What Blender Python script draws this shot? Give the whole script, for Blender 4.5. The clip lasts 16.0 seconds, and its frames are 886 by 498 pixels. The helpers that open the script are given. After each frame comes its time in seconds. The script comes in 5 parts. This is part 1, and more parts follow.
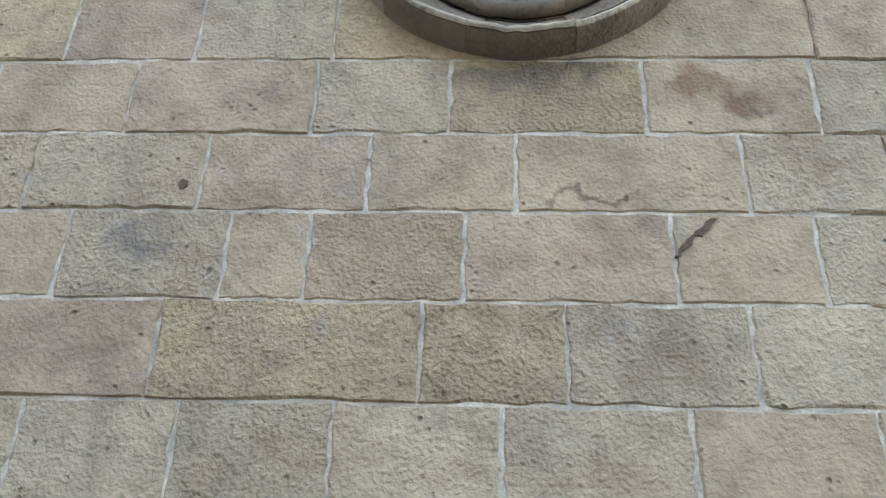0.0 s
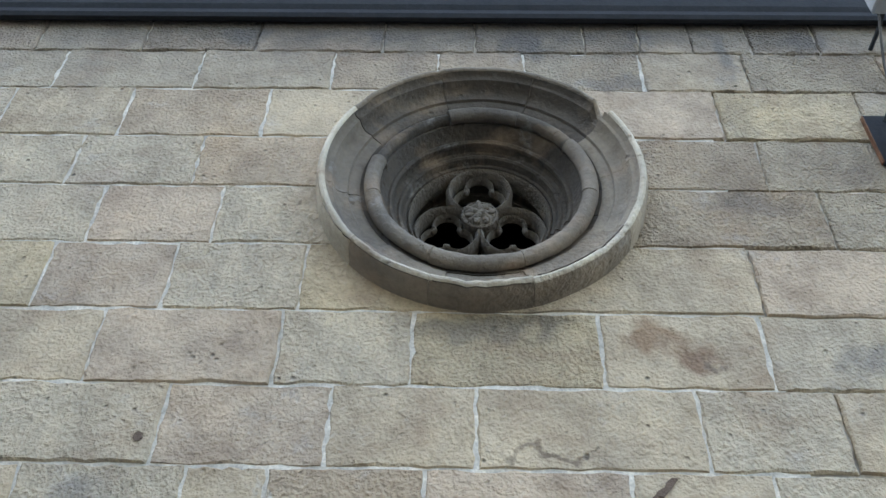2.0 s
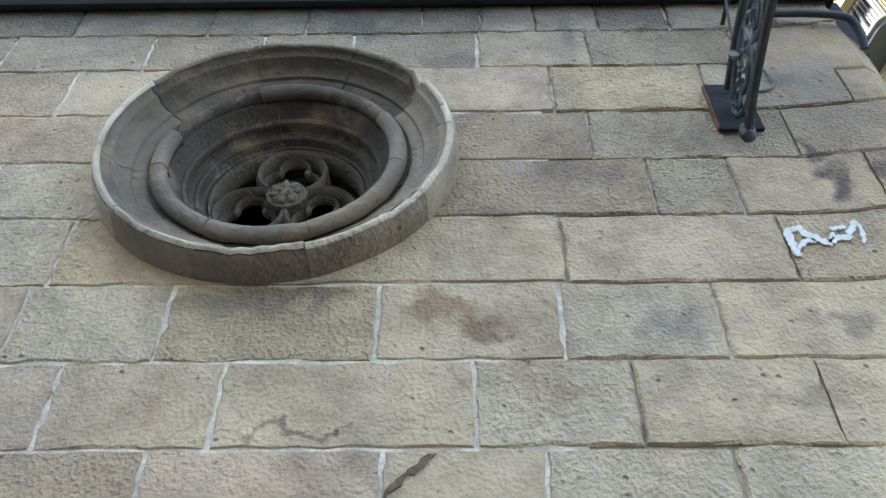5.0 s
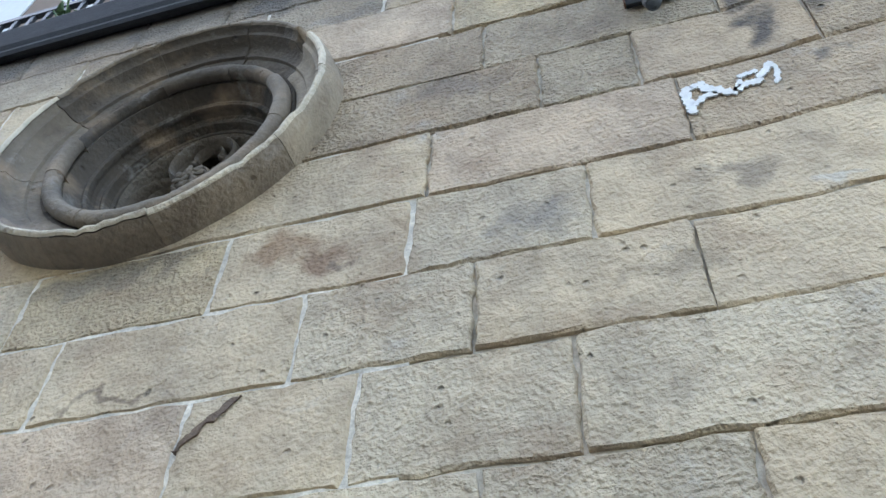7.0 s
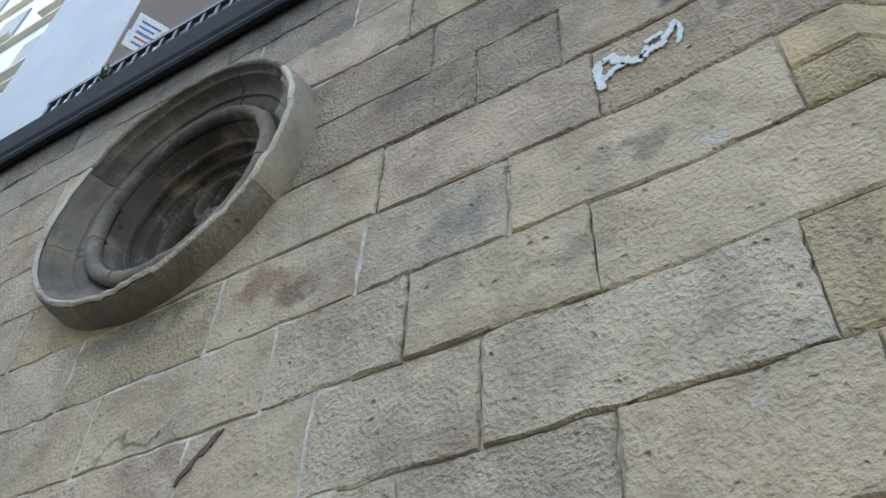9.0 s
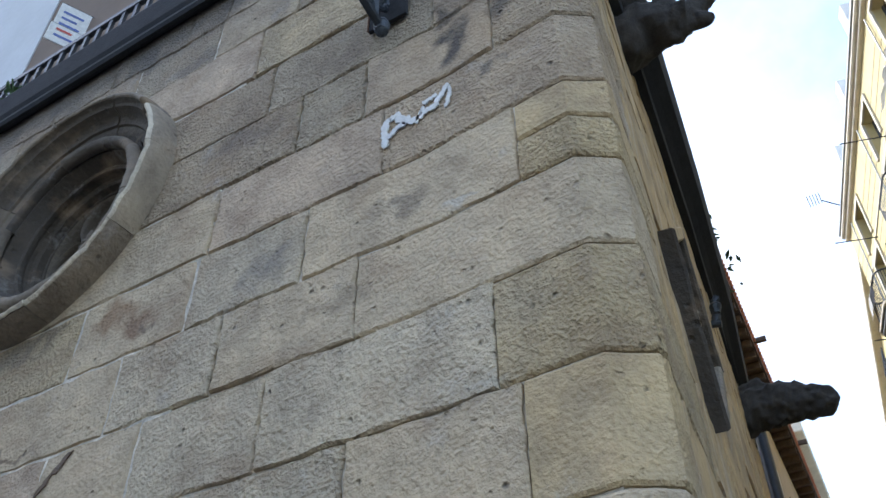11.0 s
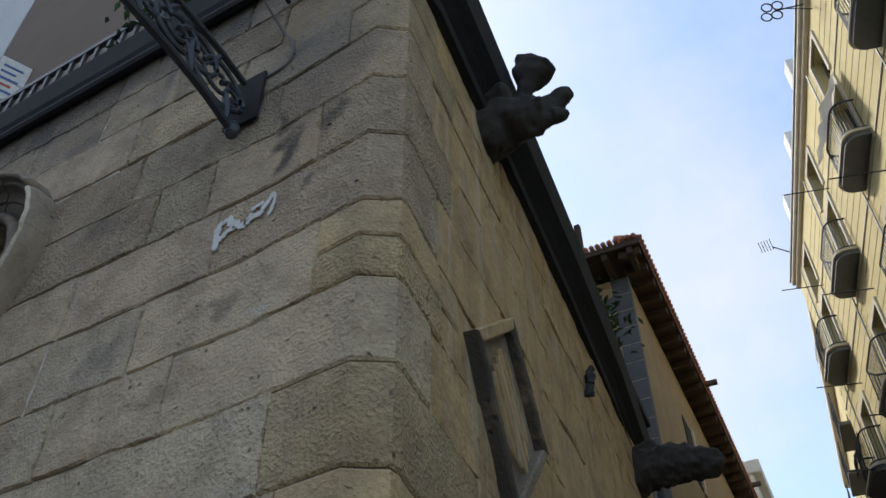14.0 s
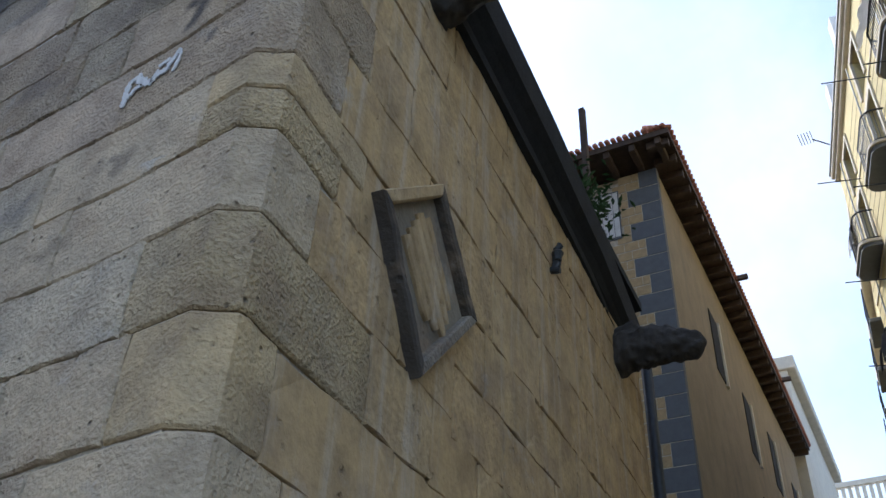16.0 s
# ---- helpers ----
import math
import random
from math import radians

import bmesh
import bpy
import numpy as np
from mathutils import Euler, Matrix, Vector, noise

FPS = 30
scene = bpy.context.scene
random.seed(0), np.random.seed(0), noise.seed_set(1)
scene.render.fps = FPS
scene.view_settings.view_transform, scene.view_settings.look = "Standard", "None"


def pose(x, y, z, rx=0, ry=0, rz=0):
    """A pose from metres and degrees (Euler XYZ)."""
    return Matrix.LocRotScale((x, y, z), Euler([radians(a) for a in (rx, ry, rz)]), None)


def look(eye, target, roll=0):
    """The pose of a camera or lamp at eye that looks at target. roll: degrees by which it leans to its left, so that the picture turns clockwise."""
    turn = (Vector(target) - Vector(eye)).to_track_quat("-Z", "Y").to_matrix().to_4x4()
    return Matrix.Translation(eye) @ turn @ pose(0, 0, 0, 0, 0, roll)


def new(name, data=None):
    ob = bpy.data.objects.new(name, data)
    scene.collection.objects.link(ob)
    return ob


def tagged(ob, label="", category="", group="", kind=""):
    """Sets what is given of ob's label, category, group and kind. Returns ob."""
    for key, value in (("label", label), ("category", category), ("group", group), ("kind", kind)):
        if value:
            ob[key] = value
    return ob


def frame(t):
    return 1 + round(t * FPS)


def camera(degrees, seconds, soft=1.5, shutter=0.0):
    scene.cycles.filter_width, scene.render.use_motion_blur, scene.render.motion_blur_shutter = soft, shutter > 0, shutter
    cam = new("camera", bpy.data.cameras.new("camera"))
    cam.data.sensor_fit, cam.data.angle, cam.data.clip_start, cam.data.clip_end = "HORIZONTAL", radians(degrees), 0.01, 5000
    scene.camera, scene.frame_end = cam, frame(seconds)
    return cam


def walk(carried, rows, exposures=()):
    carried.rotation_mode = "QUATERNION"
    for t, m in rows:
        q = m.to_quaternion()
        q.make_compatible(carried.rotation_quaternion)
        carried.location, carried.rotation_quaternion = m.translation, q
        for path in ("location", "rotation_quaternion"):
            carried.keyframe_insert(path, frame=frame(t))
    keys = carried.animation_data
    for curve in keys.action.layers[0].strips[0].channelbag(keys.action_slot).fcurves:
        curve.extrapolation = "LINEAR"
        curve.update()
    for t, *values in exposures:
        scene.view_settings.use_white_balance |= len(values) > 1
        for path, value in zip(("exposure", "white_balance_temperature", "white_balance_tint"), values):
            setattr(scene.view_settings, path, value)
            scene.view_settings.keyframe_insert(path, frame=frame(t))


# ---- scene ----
cam = camera(53.0, 16.0)
SKY = 0.17
PATH = [
    (0, (0.216, 0.042, 1.489), (0.111, 1.776, 2.48), 2.2),
    (0.5, (0.235, -0.009, 1.554), (0.159, 1.654, 2.663), 1.6),
    (1, (0.236, -0.045, 1.582), (0.186, 1.545, 2.795), 0.9),
    (1.5, (0.247, -0.082, 1.624), (0.227, 1.395, 2.972), 0.2),
    (2, (0.248, -0.086, 1.615), (0.209, 1.368, 2.987), 1.7),
    (2.5, (0.247, -0.067, 1.597), (0.206, 1.377, 2.981), 2.4),
    (3, (0.278, -0.047, 1.588), (0.324, 1.437, 2.928), 1.4),
    (3.5, (0.526, 0.007, 1.604), (0.477, 1.469, 2.968), 3.5),
    (4, (0.744, 0.118, 1.581), (0.657, 1.572, 2.951), 1.8),
    (4.5, (0.938, 0.324, 1.611), (0.827, 1.721, 3.038), 3.0),
    (5, (1.187, 0.525, 1.612), (1.164, 1.874, 3.089), 0.2),
    (5.2, (1.359, 0.613, 1.613), (1.291, 1.955, 3.094), 2.3),
    (7.3, (2.464, 1.373, 1.641), (1.957, 2.528, 3.193), 4.2),
    (7.5, (2.537, 1.424, 1.631), (1.955, 2.505, 3.209), 5.9),
    (8, (2.804, 1.494, 1.638), (2.014, 2.488, 3.183), 6.1),
    (8.5, (2.978, 1.403, 1.621), (2.161, 2.472, 3.1), 3.6),
    (9, (3.171, 1.277, 1.638), (2.41, 2.449, 3.069), 3.0),
    (9.5, (3.44, 1.249, 1.597), (2.634, 2.422, 3.003), 3.2),
    (10, (3.763, 1.259, 1.598), (2.943, 2.434, 2.994), 3.1),
    (10.2, (3.84, 1.219, 1.583), (3.034, 2.424, 2.962), 1.9),
    (12.3, (4.593, 1.001, 1.544), (3.878, 2.329, 2.857), -0.8),
    (12.5, (4.636, 0.988, 1.545), (3.966, 2.307, 2.891), -0.9),
    (13, (4.792, 1.029, 1.576), (4.106, 2.272, 2.984), 2.6),
    (13.5, (4.924, 1.036, 1.58), (4.251, 2.271, 3.003), 1.4),
    (14, (5.013, 1.065, 1.568), (4.289, 2.322, 2.945), -0.3),
    (14.5, (5.031, 1.051, 1.554), (4.331, 2.382, 2.873), -1.4),
    (15, (5.089, 1.076, 1.559), (4.429, 2.442, 2.863), -2.5),
    (15.5, (5.37, 1.288, 1.521), (4.543, 2.589, 2.795), 1.2),
    (16, (5.489, 1.534, 1.493), (4.592, 2.861, 2.691), 2.9),
]
EXPOSURES = [(0, 2.4, 6600, 9), (1.5, 2.5, 6350, 7), (3.5, 2.5, 6350, 7), (5.2, 2.5, 6300, 7), (7.4, 2.62, 6300, 8), (8.5, 2.08, 6400, 8), (9.5, 2.15, 6200, 8), (10, 2.1, 6150, 8), (12.3, 1.35, 5900, 13), (13.5, 1.02, 6250, 10), (14.5, 0.86, 6550, 8), (15.3, 1.0, 6150, 9), (16, 1.3, 5850, 12)]
walk(cam, [(t, look(eye, target, roll)) for t, eye, target, roll in PATH], EXPOSURES)

# ---- light ----
world = bpy.data.worlds.new("sky")
scene.world = world
world.use_nodes = True
wn = world.node_tree
sky = wn.nodes.new("ShaderNodeTexSky")
sky.sky_type, sky.sun_disc = "NISHITA", False
sky.sun_elevation, sky.sun_rotation = radians(48), radians(-76)
sky.air_density, sky.dust_density, sky.ozone_density = 1.0, 1.5, 1.0
wn.nodes["Background"].inputs["Strength"].default_value = SKY
# thin bright cloud veils all over the sky
veil = wn.nodes.new("ShaderNodeTexNoise")
veil.inputs["Scale"].default_value, veil.inputs["Detail"].default_value, veil.inputs["Roughness"].default_value = 2.1, 7.0, 0.6
wn.links.new(wn.nodes.new("ShaderNodeTexCoord").outputs["Generated"], veil.inputs["Vector"])
thick = wn.nodes.new("ShaderNodeMapRange")
thick.inputs["From Min"].default_value, thick.inputs["From Max"].default_value, thick.inputs["To Max"].default_value = 0.43, 0.74, 0.8
wn.links.new(veil.outputs["Fac"], thick.inputs["Value"])
clouded = wn.nodes.new("ShaderNodeMix")
clouded.data_type = "RGBA"
wn.links.new(thick.outputs["Result"], clouded.inputs[0])
wn.links.new(sky.outputs["Color"], clouded.inputs[6])
clouded.inputs[7].default_value = (2.9, 2.9, 2.85, 1)
wn.links.new(clouded.outputs[2], wn.nodes["Background"].inputs["Color"])
sun = new("sun", bpy.data.lights.new("sun", "SUN"))
sun.data.energy, sun.data.angle, sun.data.color = 1.6, radians(4.0), (1.0, 0.95, 0.86)
sun.matrix_world = look((-26, 6.4, 29.7), (0, 0, 0))

# ---- materials ----
def mat(name, rough=0.85, metal=0.0):
    m = bpy.data.materials.new(name)
    m.use_nodes = True
    nt = m.node_tree
    b = nt.nodes["Principled BSDF"]
    b.inputs["Roughness"].default_value, b.inputs["Metallic"].default_value = rough, metal
    return m, nt, b


def node(nt, kind, **values):
    n = nt.nodes.new(kind)
    for k, v in values.items():
        n.inputs[k].default_value = v
    return n


def noise_tex(nt, co, scale, detail=6.0, rough=0.6, stretch=None):
    n = node(nt, "ShaderNodeTexNoise", Scale=scale, Detail=detail, Roughness=rough)
    if stretch:
        mp = nt.nodes.new("ShaderNodeMapping")
        mp.inputs["Scale"].default_value = stretch
        nt.links.new(co, mp.inputs["Vector"])
        co = mp.outputs["Vector"]
    nt.links.new(co, n.inputs["Vector"])
    return n.outputs["Fac"]


def ramp(nt, fac, stops):
    r = nt.nodes.new("ShaderNodeValToRGB")
    el = r.color_ramp.elements
    while len(el) < len(stops):
        el.new(0.5)
    for e, (p, c) in zip(el, stops):
        e.position, e.color = p, (*c, 1) if len(c) == 3 else c
    nt.links.new(fac, r.inputs["Fac"])
    return r.outputs["Color"]


def blend(nt, fac, a, b, kind="MIX"):
    n = nt.nodes.new("ShaderNodeMix")
    n.data_type, n.blend_type = "RGBA", kind
    for sock, v in ((n.inputs[0], fac), (n.inputs[6], a), (n.inputs[7], b)):
        if isinstance(v, (int, float)):
            sock.default_value = v
        elif isinstance(v, tuple):
            sock.default_value = (*v, 1)
        else:
            nt.links.new(v, sock)
    return n.outputs[2]


def math_node(nt, op, a, b=0.0):
    n = nt.nodes.new("ShaderNodeMath")
    n.operation = op
    for sock, v in ((n.inputs[0], a), (n.inputs[1], b)):
        if isinstance(v, (int, float)):
            sock.default_value = v
        else:
            nt.links.new(v, sock)
    return n.outputs[0]


def bump(nt, b, layers):
    last = None
    for h, strength, dist in layers:
        n = node(nt, "ShaderNodeBump", Strength=strength, Distance=dist)
        nt.links.new(h, n.inputs["Height"])
        if last:
            nt.links.new(last, n.inputs["Normal"])
        last = n.outputs["Normal"]
    nt.links.new(last, b.inputs["Normal"])


def sandstone(name, tones, grain=1.0, soot=0.35, relief=1.0, patches=(), own=False, drips=0.0):
    """Dressed sandstone: a tone for each block, cloudy stains, a pecked face with its relief shading put into the
    colour, pits.
    """
    m, nt, b = mat(name, 0.92)
    co = nt.nodes.new("ShaderNodeNewGeometry").outputs["Position"]
    info = nt.nodes.new("ShaderNodeObjectInfo")
    rnd = info.outputs["Random"]
    tone = info.outputs["Color"] if own else ramp(nt, rnd, [((i + 0.5) / len(tones), c) for i, c in enumerate(tones)])
    big = noise_tex(nt, co, 1.7, 6.0, 0.62)
    tone = blend(nt, math_node(nt, "MULTIPLY", ramp(nt, big, [(0.36, (0, 0, 0)), (0.68, (1, 1, 1))]), 0.35 if own else 1.0), tone, tones[len(tones) // 2])
    cloud = noise_tex(nt, co, 3.7, 7.0, 0.66)
    tone = blend(nt, 1.0, tone, ramp(nt, cloud, [(0.28, (0.66, 0.64, 0.64)), (0.5, (1, 1, 1)), (0.72, (1.26, 1.25, 1.22))]), "MULTIPLY")
    # rusty and ochre veins
    vein = noise_tex(nt, co, 2.3, 4.0, 0.55, (1.0, 1.0, 1.7))
    tone = blend(nt, math_node(nt, "MULTIPLY", ramp(nt, vein, [(0.54, (0, 0, 0)), (0.68, (1, 1, 1))]), 0.55), tone, (0.34, 0.245, 0.155))
    # how rough a block is differs from block to block
    amount = info.outputs["Alpha"] if own else ramp(nt, math_node(nt, "FRACT", math_node(nt, "MULTIPLY", rnd, 7.31)), [(0.15, (0.45, 0.45, 0.45)), (0.8, (1, 1, 1))])
    peck = noise_tex(nt, co, 58.0 * grain, 2.5, 0.5)
    coarse = noise_tex(nt, co, 17.0 * grain, 5.0, 0.62)
    fine = noise_tex(nt, co, 130.0, 3.0, 0.6)
    face = math_node(nt, "ADD", math_node(nt, "MULTIPLY", peck, 0.72), math_node(nt, "MULTIPLY", coarse, 0.28))
    # relief shading as colour: hollows darker, high spots lighter
    relief_shade = ramp(nt, face, [(0.36, (0.83, 0.82, 0.80)), (0.50, (1.0, 1.0, 1.0)), (0.62, (1.10, 1.10, 1.09))])
    tone = blend(nt, amount, tone, blend(nt, 1.0, tone, relief_shade, "MULTIPLY"))
    tone = blend(nt, 0.16, tone, ramp(nt, fine, [(0.3, (0.78, 0.78, 0.78)), (0.7, (1.2, 1.2, 1.2))]), "MULTIPLY")
    # soot and water streaks with shapes of their own
    streak = noise_tex(nt, co, 1.0, 6.0, 0.62, (2.4, 2.4, 0.4))
    dark = ramp(nt, streak, [(0.54, (0, 0, 0)), (0.70, (1, 1, 1))])
    tone = blend(nt, math_node(nt, "MULTIPLY", dark, soot), tone, (0.085, 0.078, 0.07))
    # pale lime blooms
    lime = noise_tex(nt, co, 2.9, 9.0, 0.72)
    tone = blend(nt, math_node(nt, "MULTIPLY", ramp(nt, lime, [(0.58, (0, 0, 0)), (0.72, (1, 1, 1))]), 0.45), tone, (0.50, 0.48, 0.44))
    if drips:
        run = noise_tex(nt, co, 1.0, 6.0, 0.65, (9.0, 9.0, 0.45))
        tone = blend(nt, math_node(nt, "MULTIPLY", ramp(nt, run, [(0.52, (0, 0, 0)), (0.66, (1, 1, 1))]), drips), tone, (0.56, 0.50, 0.41))
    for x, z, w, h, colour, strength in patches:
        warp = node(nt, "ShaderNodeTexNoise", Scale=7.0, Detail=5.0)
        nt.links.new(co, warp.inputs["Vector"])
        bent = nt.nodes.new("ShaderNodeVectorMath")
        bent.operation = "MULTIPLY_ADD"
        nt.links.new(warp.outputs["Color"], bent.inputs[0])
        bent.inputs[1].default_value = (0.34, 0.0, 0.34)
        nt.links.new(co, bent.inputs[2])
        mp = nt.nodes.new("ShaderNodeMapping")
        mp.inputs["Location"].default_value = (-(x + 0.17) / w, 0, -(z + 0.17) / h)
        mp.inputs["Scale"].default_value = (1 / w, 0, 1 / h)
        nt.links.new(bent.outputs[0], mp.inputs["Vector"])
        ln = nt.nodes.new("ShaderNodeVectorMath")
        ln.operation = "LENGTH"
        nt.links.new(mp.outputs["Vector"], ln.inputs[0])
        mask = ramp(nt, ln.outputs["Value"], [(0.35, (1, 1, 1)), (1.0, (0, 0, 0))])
        tone = blend(nt, math_node(nt, "MULTIPLY", mask, strength), tone, blend(nt, 1.0, colour, relief_shade, "MULTIPLY"))
    pit = node(nt, "ShaderNodeTexVoronoi", Scale=19.0 * grain, Randomness=1.0)
    nt.links.new(co, pit.inputs["Vector"])
    holes = ramp(nt, pit.outputs["Distance"], [(0.0, (0, 0, 0)), (0.26, (1, 1, 1))])
    where = ramp(nt, noise_tex(nt, co, 9.0, 5.0), [(0.53, (0, 0, 0)), (0.63, (1, 1, 1))])
    pits = math_node(nt, "MULTIPLY", math_node(nt, "SUBTRACT", 1.0, holes), where)
    tone = blend(nt, math_node(nt, "MULTIPLY", pits, 0.6), tone, (0.07, 0.06, 0.05))
    nt.links.new(tone, b.inputs["Base Color"])
    dents = noise_tex(nt, co, 8.5, 4.0, 0.55)
    bump(nt, b, [(dents, 1.0, 0.016 * relief), (math_node(nt, "MULTIPLY", face, amount), 1.0, 0.05 * relief), (cloud, 0.9, 0.014 * relief), (fine, 0.5, 0.003), (math_node(nt, "SUBTRACT", 1.0, pits), 1.0, 0.02)])
    return m


def plain(name, colour, rough=0.8, metal=0.0, vary=0.25, scale=6.0, relief=0.003, grime=0.0):
    m, nt, b = mat(name, rough, metal)
    co = nt.nodes.new("ShaderNodeNewGeometry").outputs["Position"]
    a = noise_tex(nt, co, scale, 6.0, 0.65)
    c = blend(nt, 1.0, colour, ramp(nt, a, [(0.25, (1 - vary,) * 3), (0.75, (1 + vary,) * 3)]), "MULTIPLY")
    f = noise_tex(nt, co, scale * 9, 4.0, 0.6)
    c = blend(nt, 0.5, c, ramp(nt, f, [(0.3, (1 - vary,) * 3), (0.7, (1 + vary * 0.6,) * 3)]), "MULTIPLY")
    if grime:
        g = noise_tex(nt, co, 0.9, 5.0, 0.6, (2.2, 2.2, 0.3))
        c = blend(nt, math_node(nt, "MULTIPLY", ramp(nt, g, [(0.5, (0, 0, 0)), (0.7, (1, 1, 1))]), grime), c, (0.09, 0.08, 0.07))
    nt.links.new(c, b.inputs["Base Color"])
    bump(nt, b, [(a, 0.5, relief * 3), (f, 0.5, relief)])
    return m


TONES = [(0.491, 0.422, 0.302), (0.45, 0.399, 0.307), (0.45, 0.359, 0.254), (0.55, 0.49, 0.35), (0.421, 0.37, 0.281), (0.468, 0.359, 0.249), (0.491, 0.431, 0.318), (0.503, 0.427, 0.302)]
# (x, z, half width, half height, colour, strength): stains on single blocks; broad ones under eave, rim and at the
# corner also paint in shade
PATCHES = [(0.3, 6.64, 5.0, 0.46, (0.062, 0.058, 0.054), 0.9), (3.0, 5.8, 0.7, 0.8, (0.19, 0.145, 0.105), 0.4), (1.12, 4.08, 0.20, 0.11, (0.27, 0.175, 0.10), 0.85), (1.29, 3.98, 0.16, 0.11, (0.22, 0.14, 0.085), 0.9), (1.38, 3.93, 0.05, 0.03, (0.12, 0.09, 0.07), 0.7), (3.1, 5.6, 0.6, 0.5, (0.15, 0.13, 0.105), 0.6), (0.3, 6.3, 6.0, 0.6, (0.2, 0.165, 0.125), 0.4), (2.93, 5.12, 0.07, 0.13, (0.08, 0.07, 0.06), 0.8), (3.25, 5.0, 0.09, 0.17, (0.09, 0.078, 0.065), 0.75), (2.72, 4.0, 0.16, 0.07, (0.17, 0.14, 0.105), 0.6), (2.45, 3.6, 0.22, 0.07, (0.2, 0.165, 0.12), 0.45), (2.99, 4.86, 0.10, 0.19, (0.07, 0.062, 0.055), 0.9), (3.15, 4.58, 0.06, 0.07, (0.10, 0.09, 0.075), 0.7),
           (2.95, 5.75, 0.16, 0.12, (0.13, 0.12, 0.11), 0.6), (-1.2, 3.25, 0.22, 0.13, (0.16, 0.15, 0.14), 0.6), (1.75, 4.95, 0.30, 0.10, (0.20, 0.165, 0.13), 0.6),
           (0.55, 4.18, 0.34, 0.06, (0.16, 0.135, 0.10), 0.7), (2.05, 3.95, 0.16, 0.12, (0.18, 0.165, 0.145), 0.6), (2.98, 3.86, 0.11, 0.035, (0.50, 0.47, 0.40), 0.7), (3.06, 3.05, 0.12, 0.03, (0.46, 0.42, 0.34), 0.45),
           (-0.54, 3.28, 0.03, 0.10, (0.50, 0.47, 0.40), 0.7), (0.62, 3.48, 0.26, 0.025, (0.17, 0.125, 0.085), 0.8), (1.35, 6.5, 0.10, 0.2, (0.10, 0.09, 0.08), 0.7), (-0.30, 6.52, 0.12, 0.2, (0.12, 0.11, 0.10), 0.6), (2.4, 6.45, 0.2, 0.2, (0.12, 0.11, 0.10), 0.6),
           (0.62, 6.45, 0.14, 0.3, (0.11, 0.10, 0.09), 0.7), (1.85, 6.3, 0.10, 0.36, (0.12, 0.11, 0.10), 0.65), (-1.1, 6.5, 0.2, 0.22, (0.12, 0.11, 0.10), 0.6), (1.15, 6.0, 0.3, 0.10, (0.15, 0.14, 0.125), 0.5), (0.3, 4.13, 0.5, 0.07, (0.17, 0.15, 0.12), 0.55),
           (-1.7, 5.1, 0.3, 0.16, (0.42, 0.34, 0.26), 0.5), (2.35, 5.2, 0.22, 0.12, (0.22, 0.18, 0.14), 0.5), (3.1, 5.2, 0.2, 0.3, (0.20, 0.16, 0.12), 0.45)]
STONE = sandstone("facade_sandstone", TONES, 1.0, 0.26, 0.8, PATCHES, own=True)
SIDE = sandstone("side_sandstone", [(0.47, 0.34, 0.18), (0.43, 0.315, 0.175), (0.46, 0.33, 0.165), (0.49, 0.37, 0.21)], 0.5, 0.26, 0.34, drips=0.42)
# colours of single blocks: light grey, grey, tan, pinkish, ochre, brown, dark brown, dark grey
KINDS = {"C": (0.485, 0.367, 0.20), "R": (0.45, 0.345, 0.19), "L": (0.518, 0.431, 0.297), "G": (0.478, 0.397, 0.274), "T": (0.490, 0.391, 0.256), "P": (0.484, 0.374, 0.256), "O": (0.484, 0.383, 0.231), "B": (0.451, 0.346, 0.226), "D": (0.406, 0.317, 0.209), "K": (0.406, 0.333, 0.227)}

RIMSTONE = sandstone("rim_sandstone", [(0.32, 0.275, 0.205), (0.27, 0.23, 0.175)], 0.7, 0.3, 0.5, own=True)
CARVED = sandstone("carved_sandstone", [(0.26, 0.225, 0.17), (0.235, 0.205, 0.16), (0.27, 0.23, 0.165)], 0.7, 0.4, 0.5)
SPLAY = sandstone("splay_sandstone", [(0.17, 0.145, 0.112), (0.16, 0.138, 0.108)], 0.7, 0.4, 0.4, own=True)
# grime tone, darkened further to paint the shade of sheltered faces
GRIMY_SHADE = sandstone("grimy_shaded_stone", [(0.078, 0.064, 0.047), (0.066, 0.055, 0.042), (0.088, 0.071, 0.050)], 0.7, 0.4, 0.4)
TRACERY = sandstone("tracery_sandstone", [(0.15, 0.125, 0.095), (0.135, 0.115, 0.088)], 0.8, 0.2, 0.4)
SOOTY = plain("sooty_stone", (0.045, 0.041, 0.037), 0.95, 0, 0.4, 9.0, 0.008)
MORTAR = plain("lime_mortar", (0.47, 0.42, 0.335), 0.95, 0, 0.5, 7.0, 0.006)
POINTING = plain("pale_pointing", (0.60, 0.555, 0.46), 0.95, 0, 0.5, 8.0, 0.006)
IRON = plain("painted_iron", (0.035, 0.042, 0.05), 0.5, 0.3, 0.3, 14.0, 0.002)
CASTIRON = plain("grey_cast_iron", (0.055, 0.065, 0.078), 0.55, 0.2, 0.45, 22.0, 0.003)
RUST = plain("rusty_iron", (0.16, 0.075, 0.035), 0.85, 0.1, 0.5, 18.0, 0.003)
LEAD = plain("dark_eave", (0.018, 0.019, 0.021), 0.95, 0.0, 0.35, 5.0, 0.004)
PAPER = plain("torn_paper", (0.66, 0.66, 0.63), 0.8, 0, 0.2, 20.0, 0.001)
# near-black colour stands for the dark inside rooms and openings
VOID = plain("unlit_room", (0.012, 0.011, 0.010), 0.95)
YELLOW = plain("yellow_render", (0.60, 0.505, 0.26), 0.9, 0, 0.1, 1.2, 0.002, 0.12)
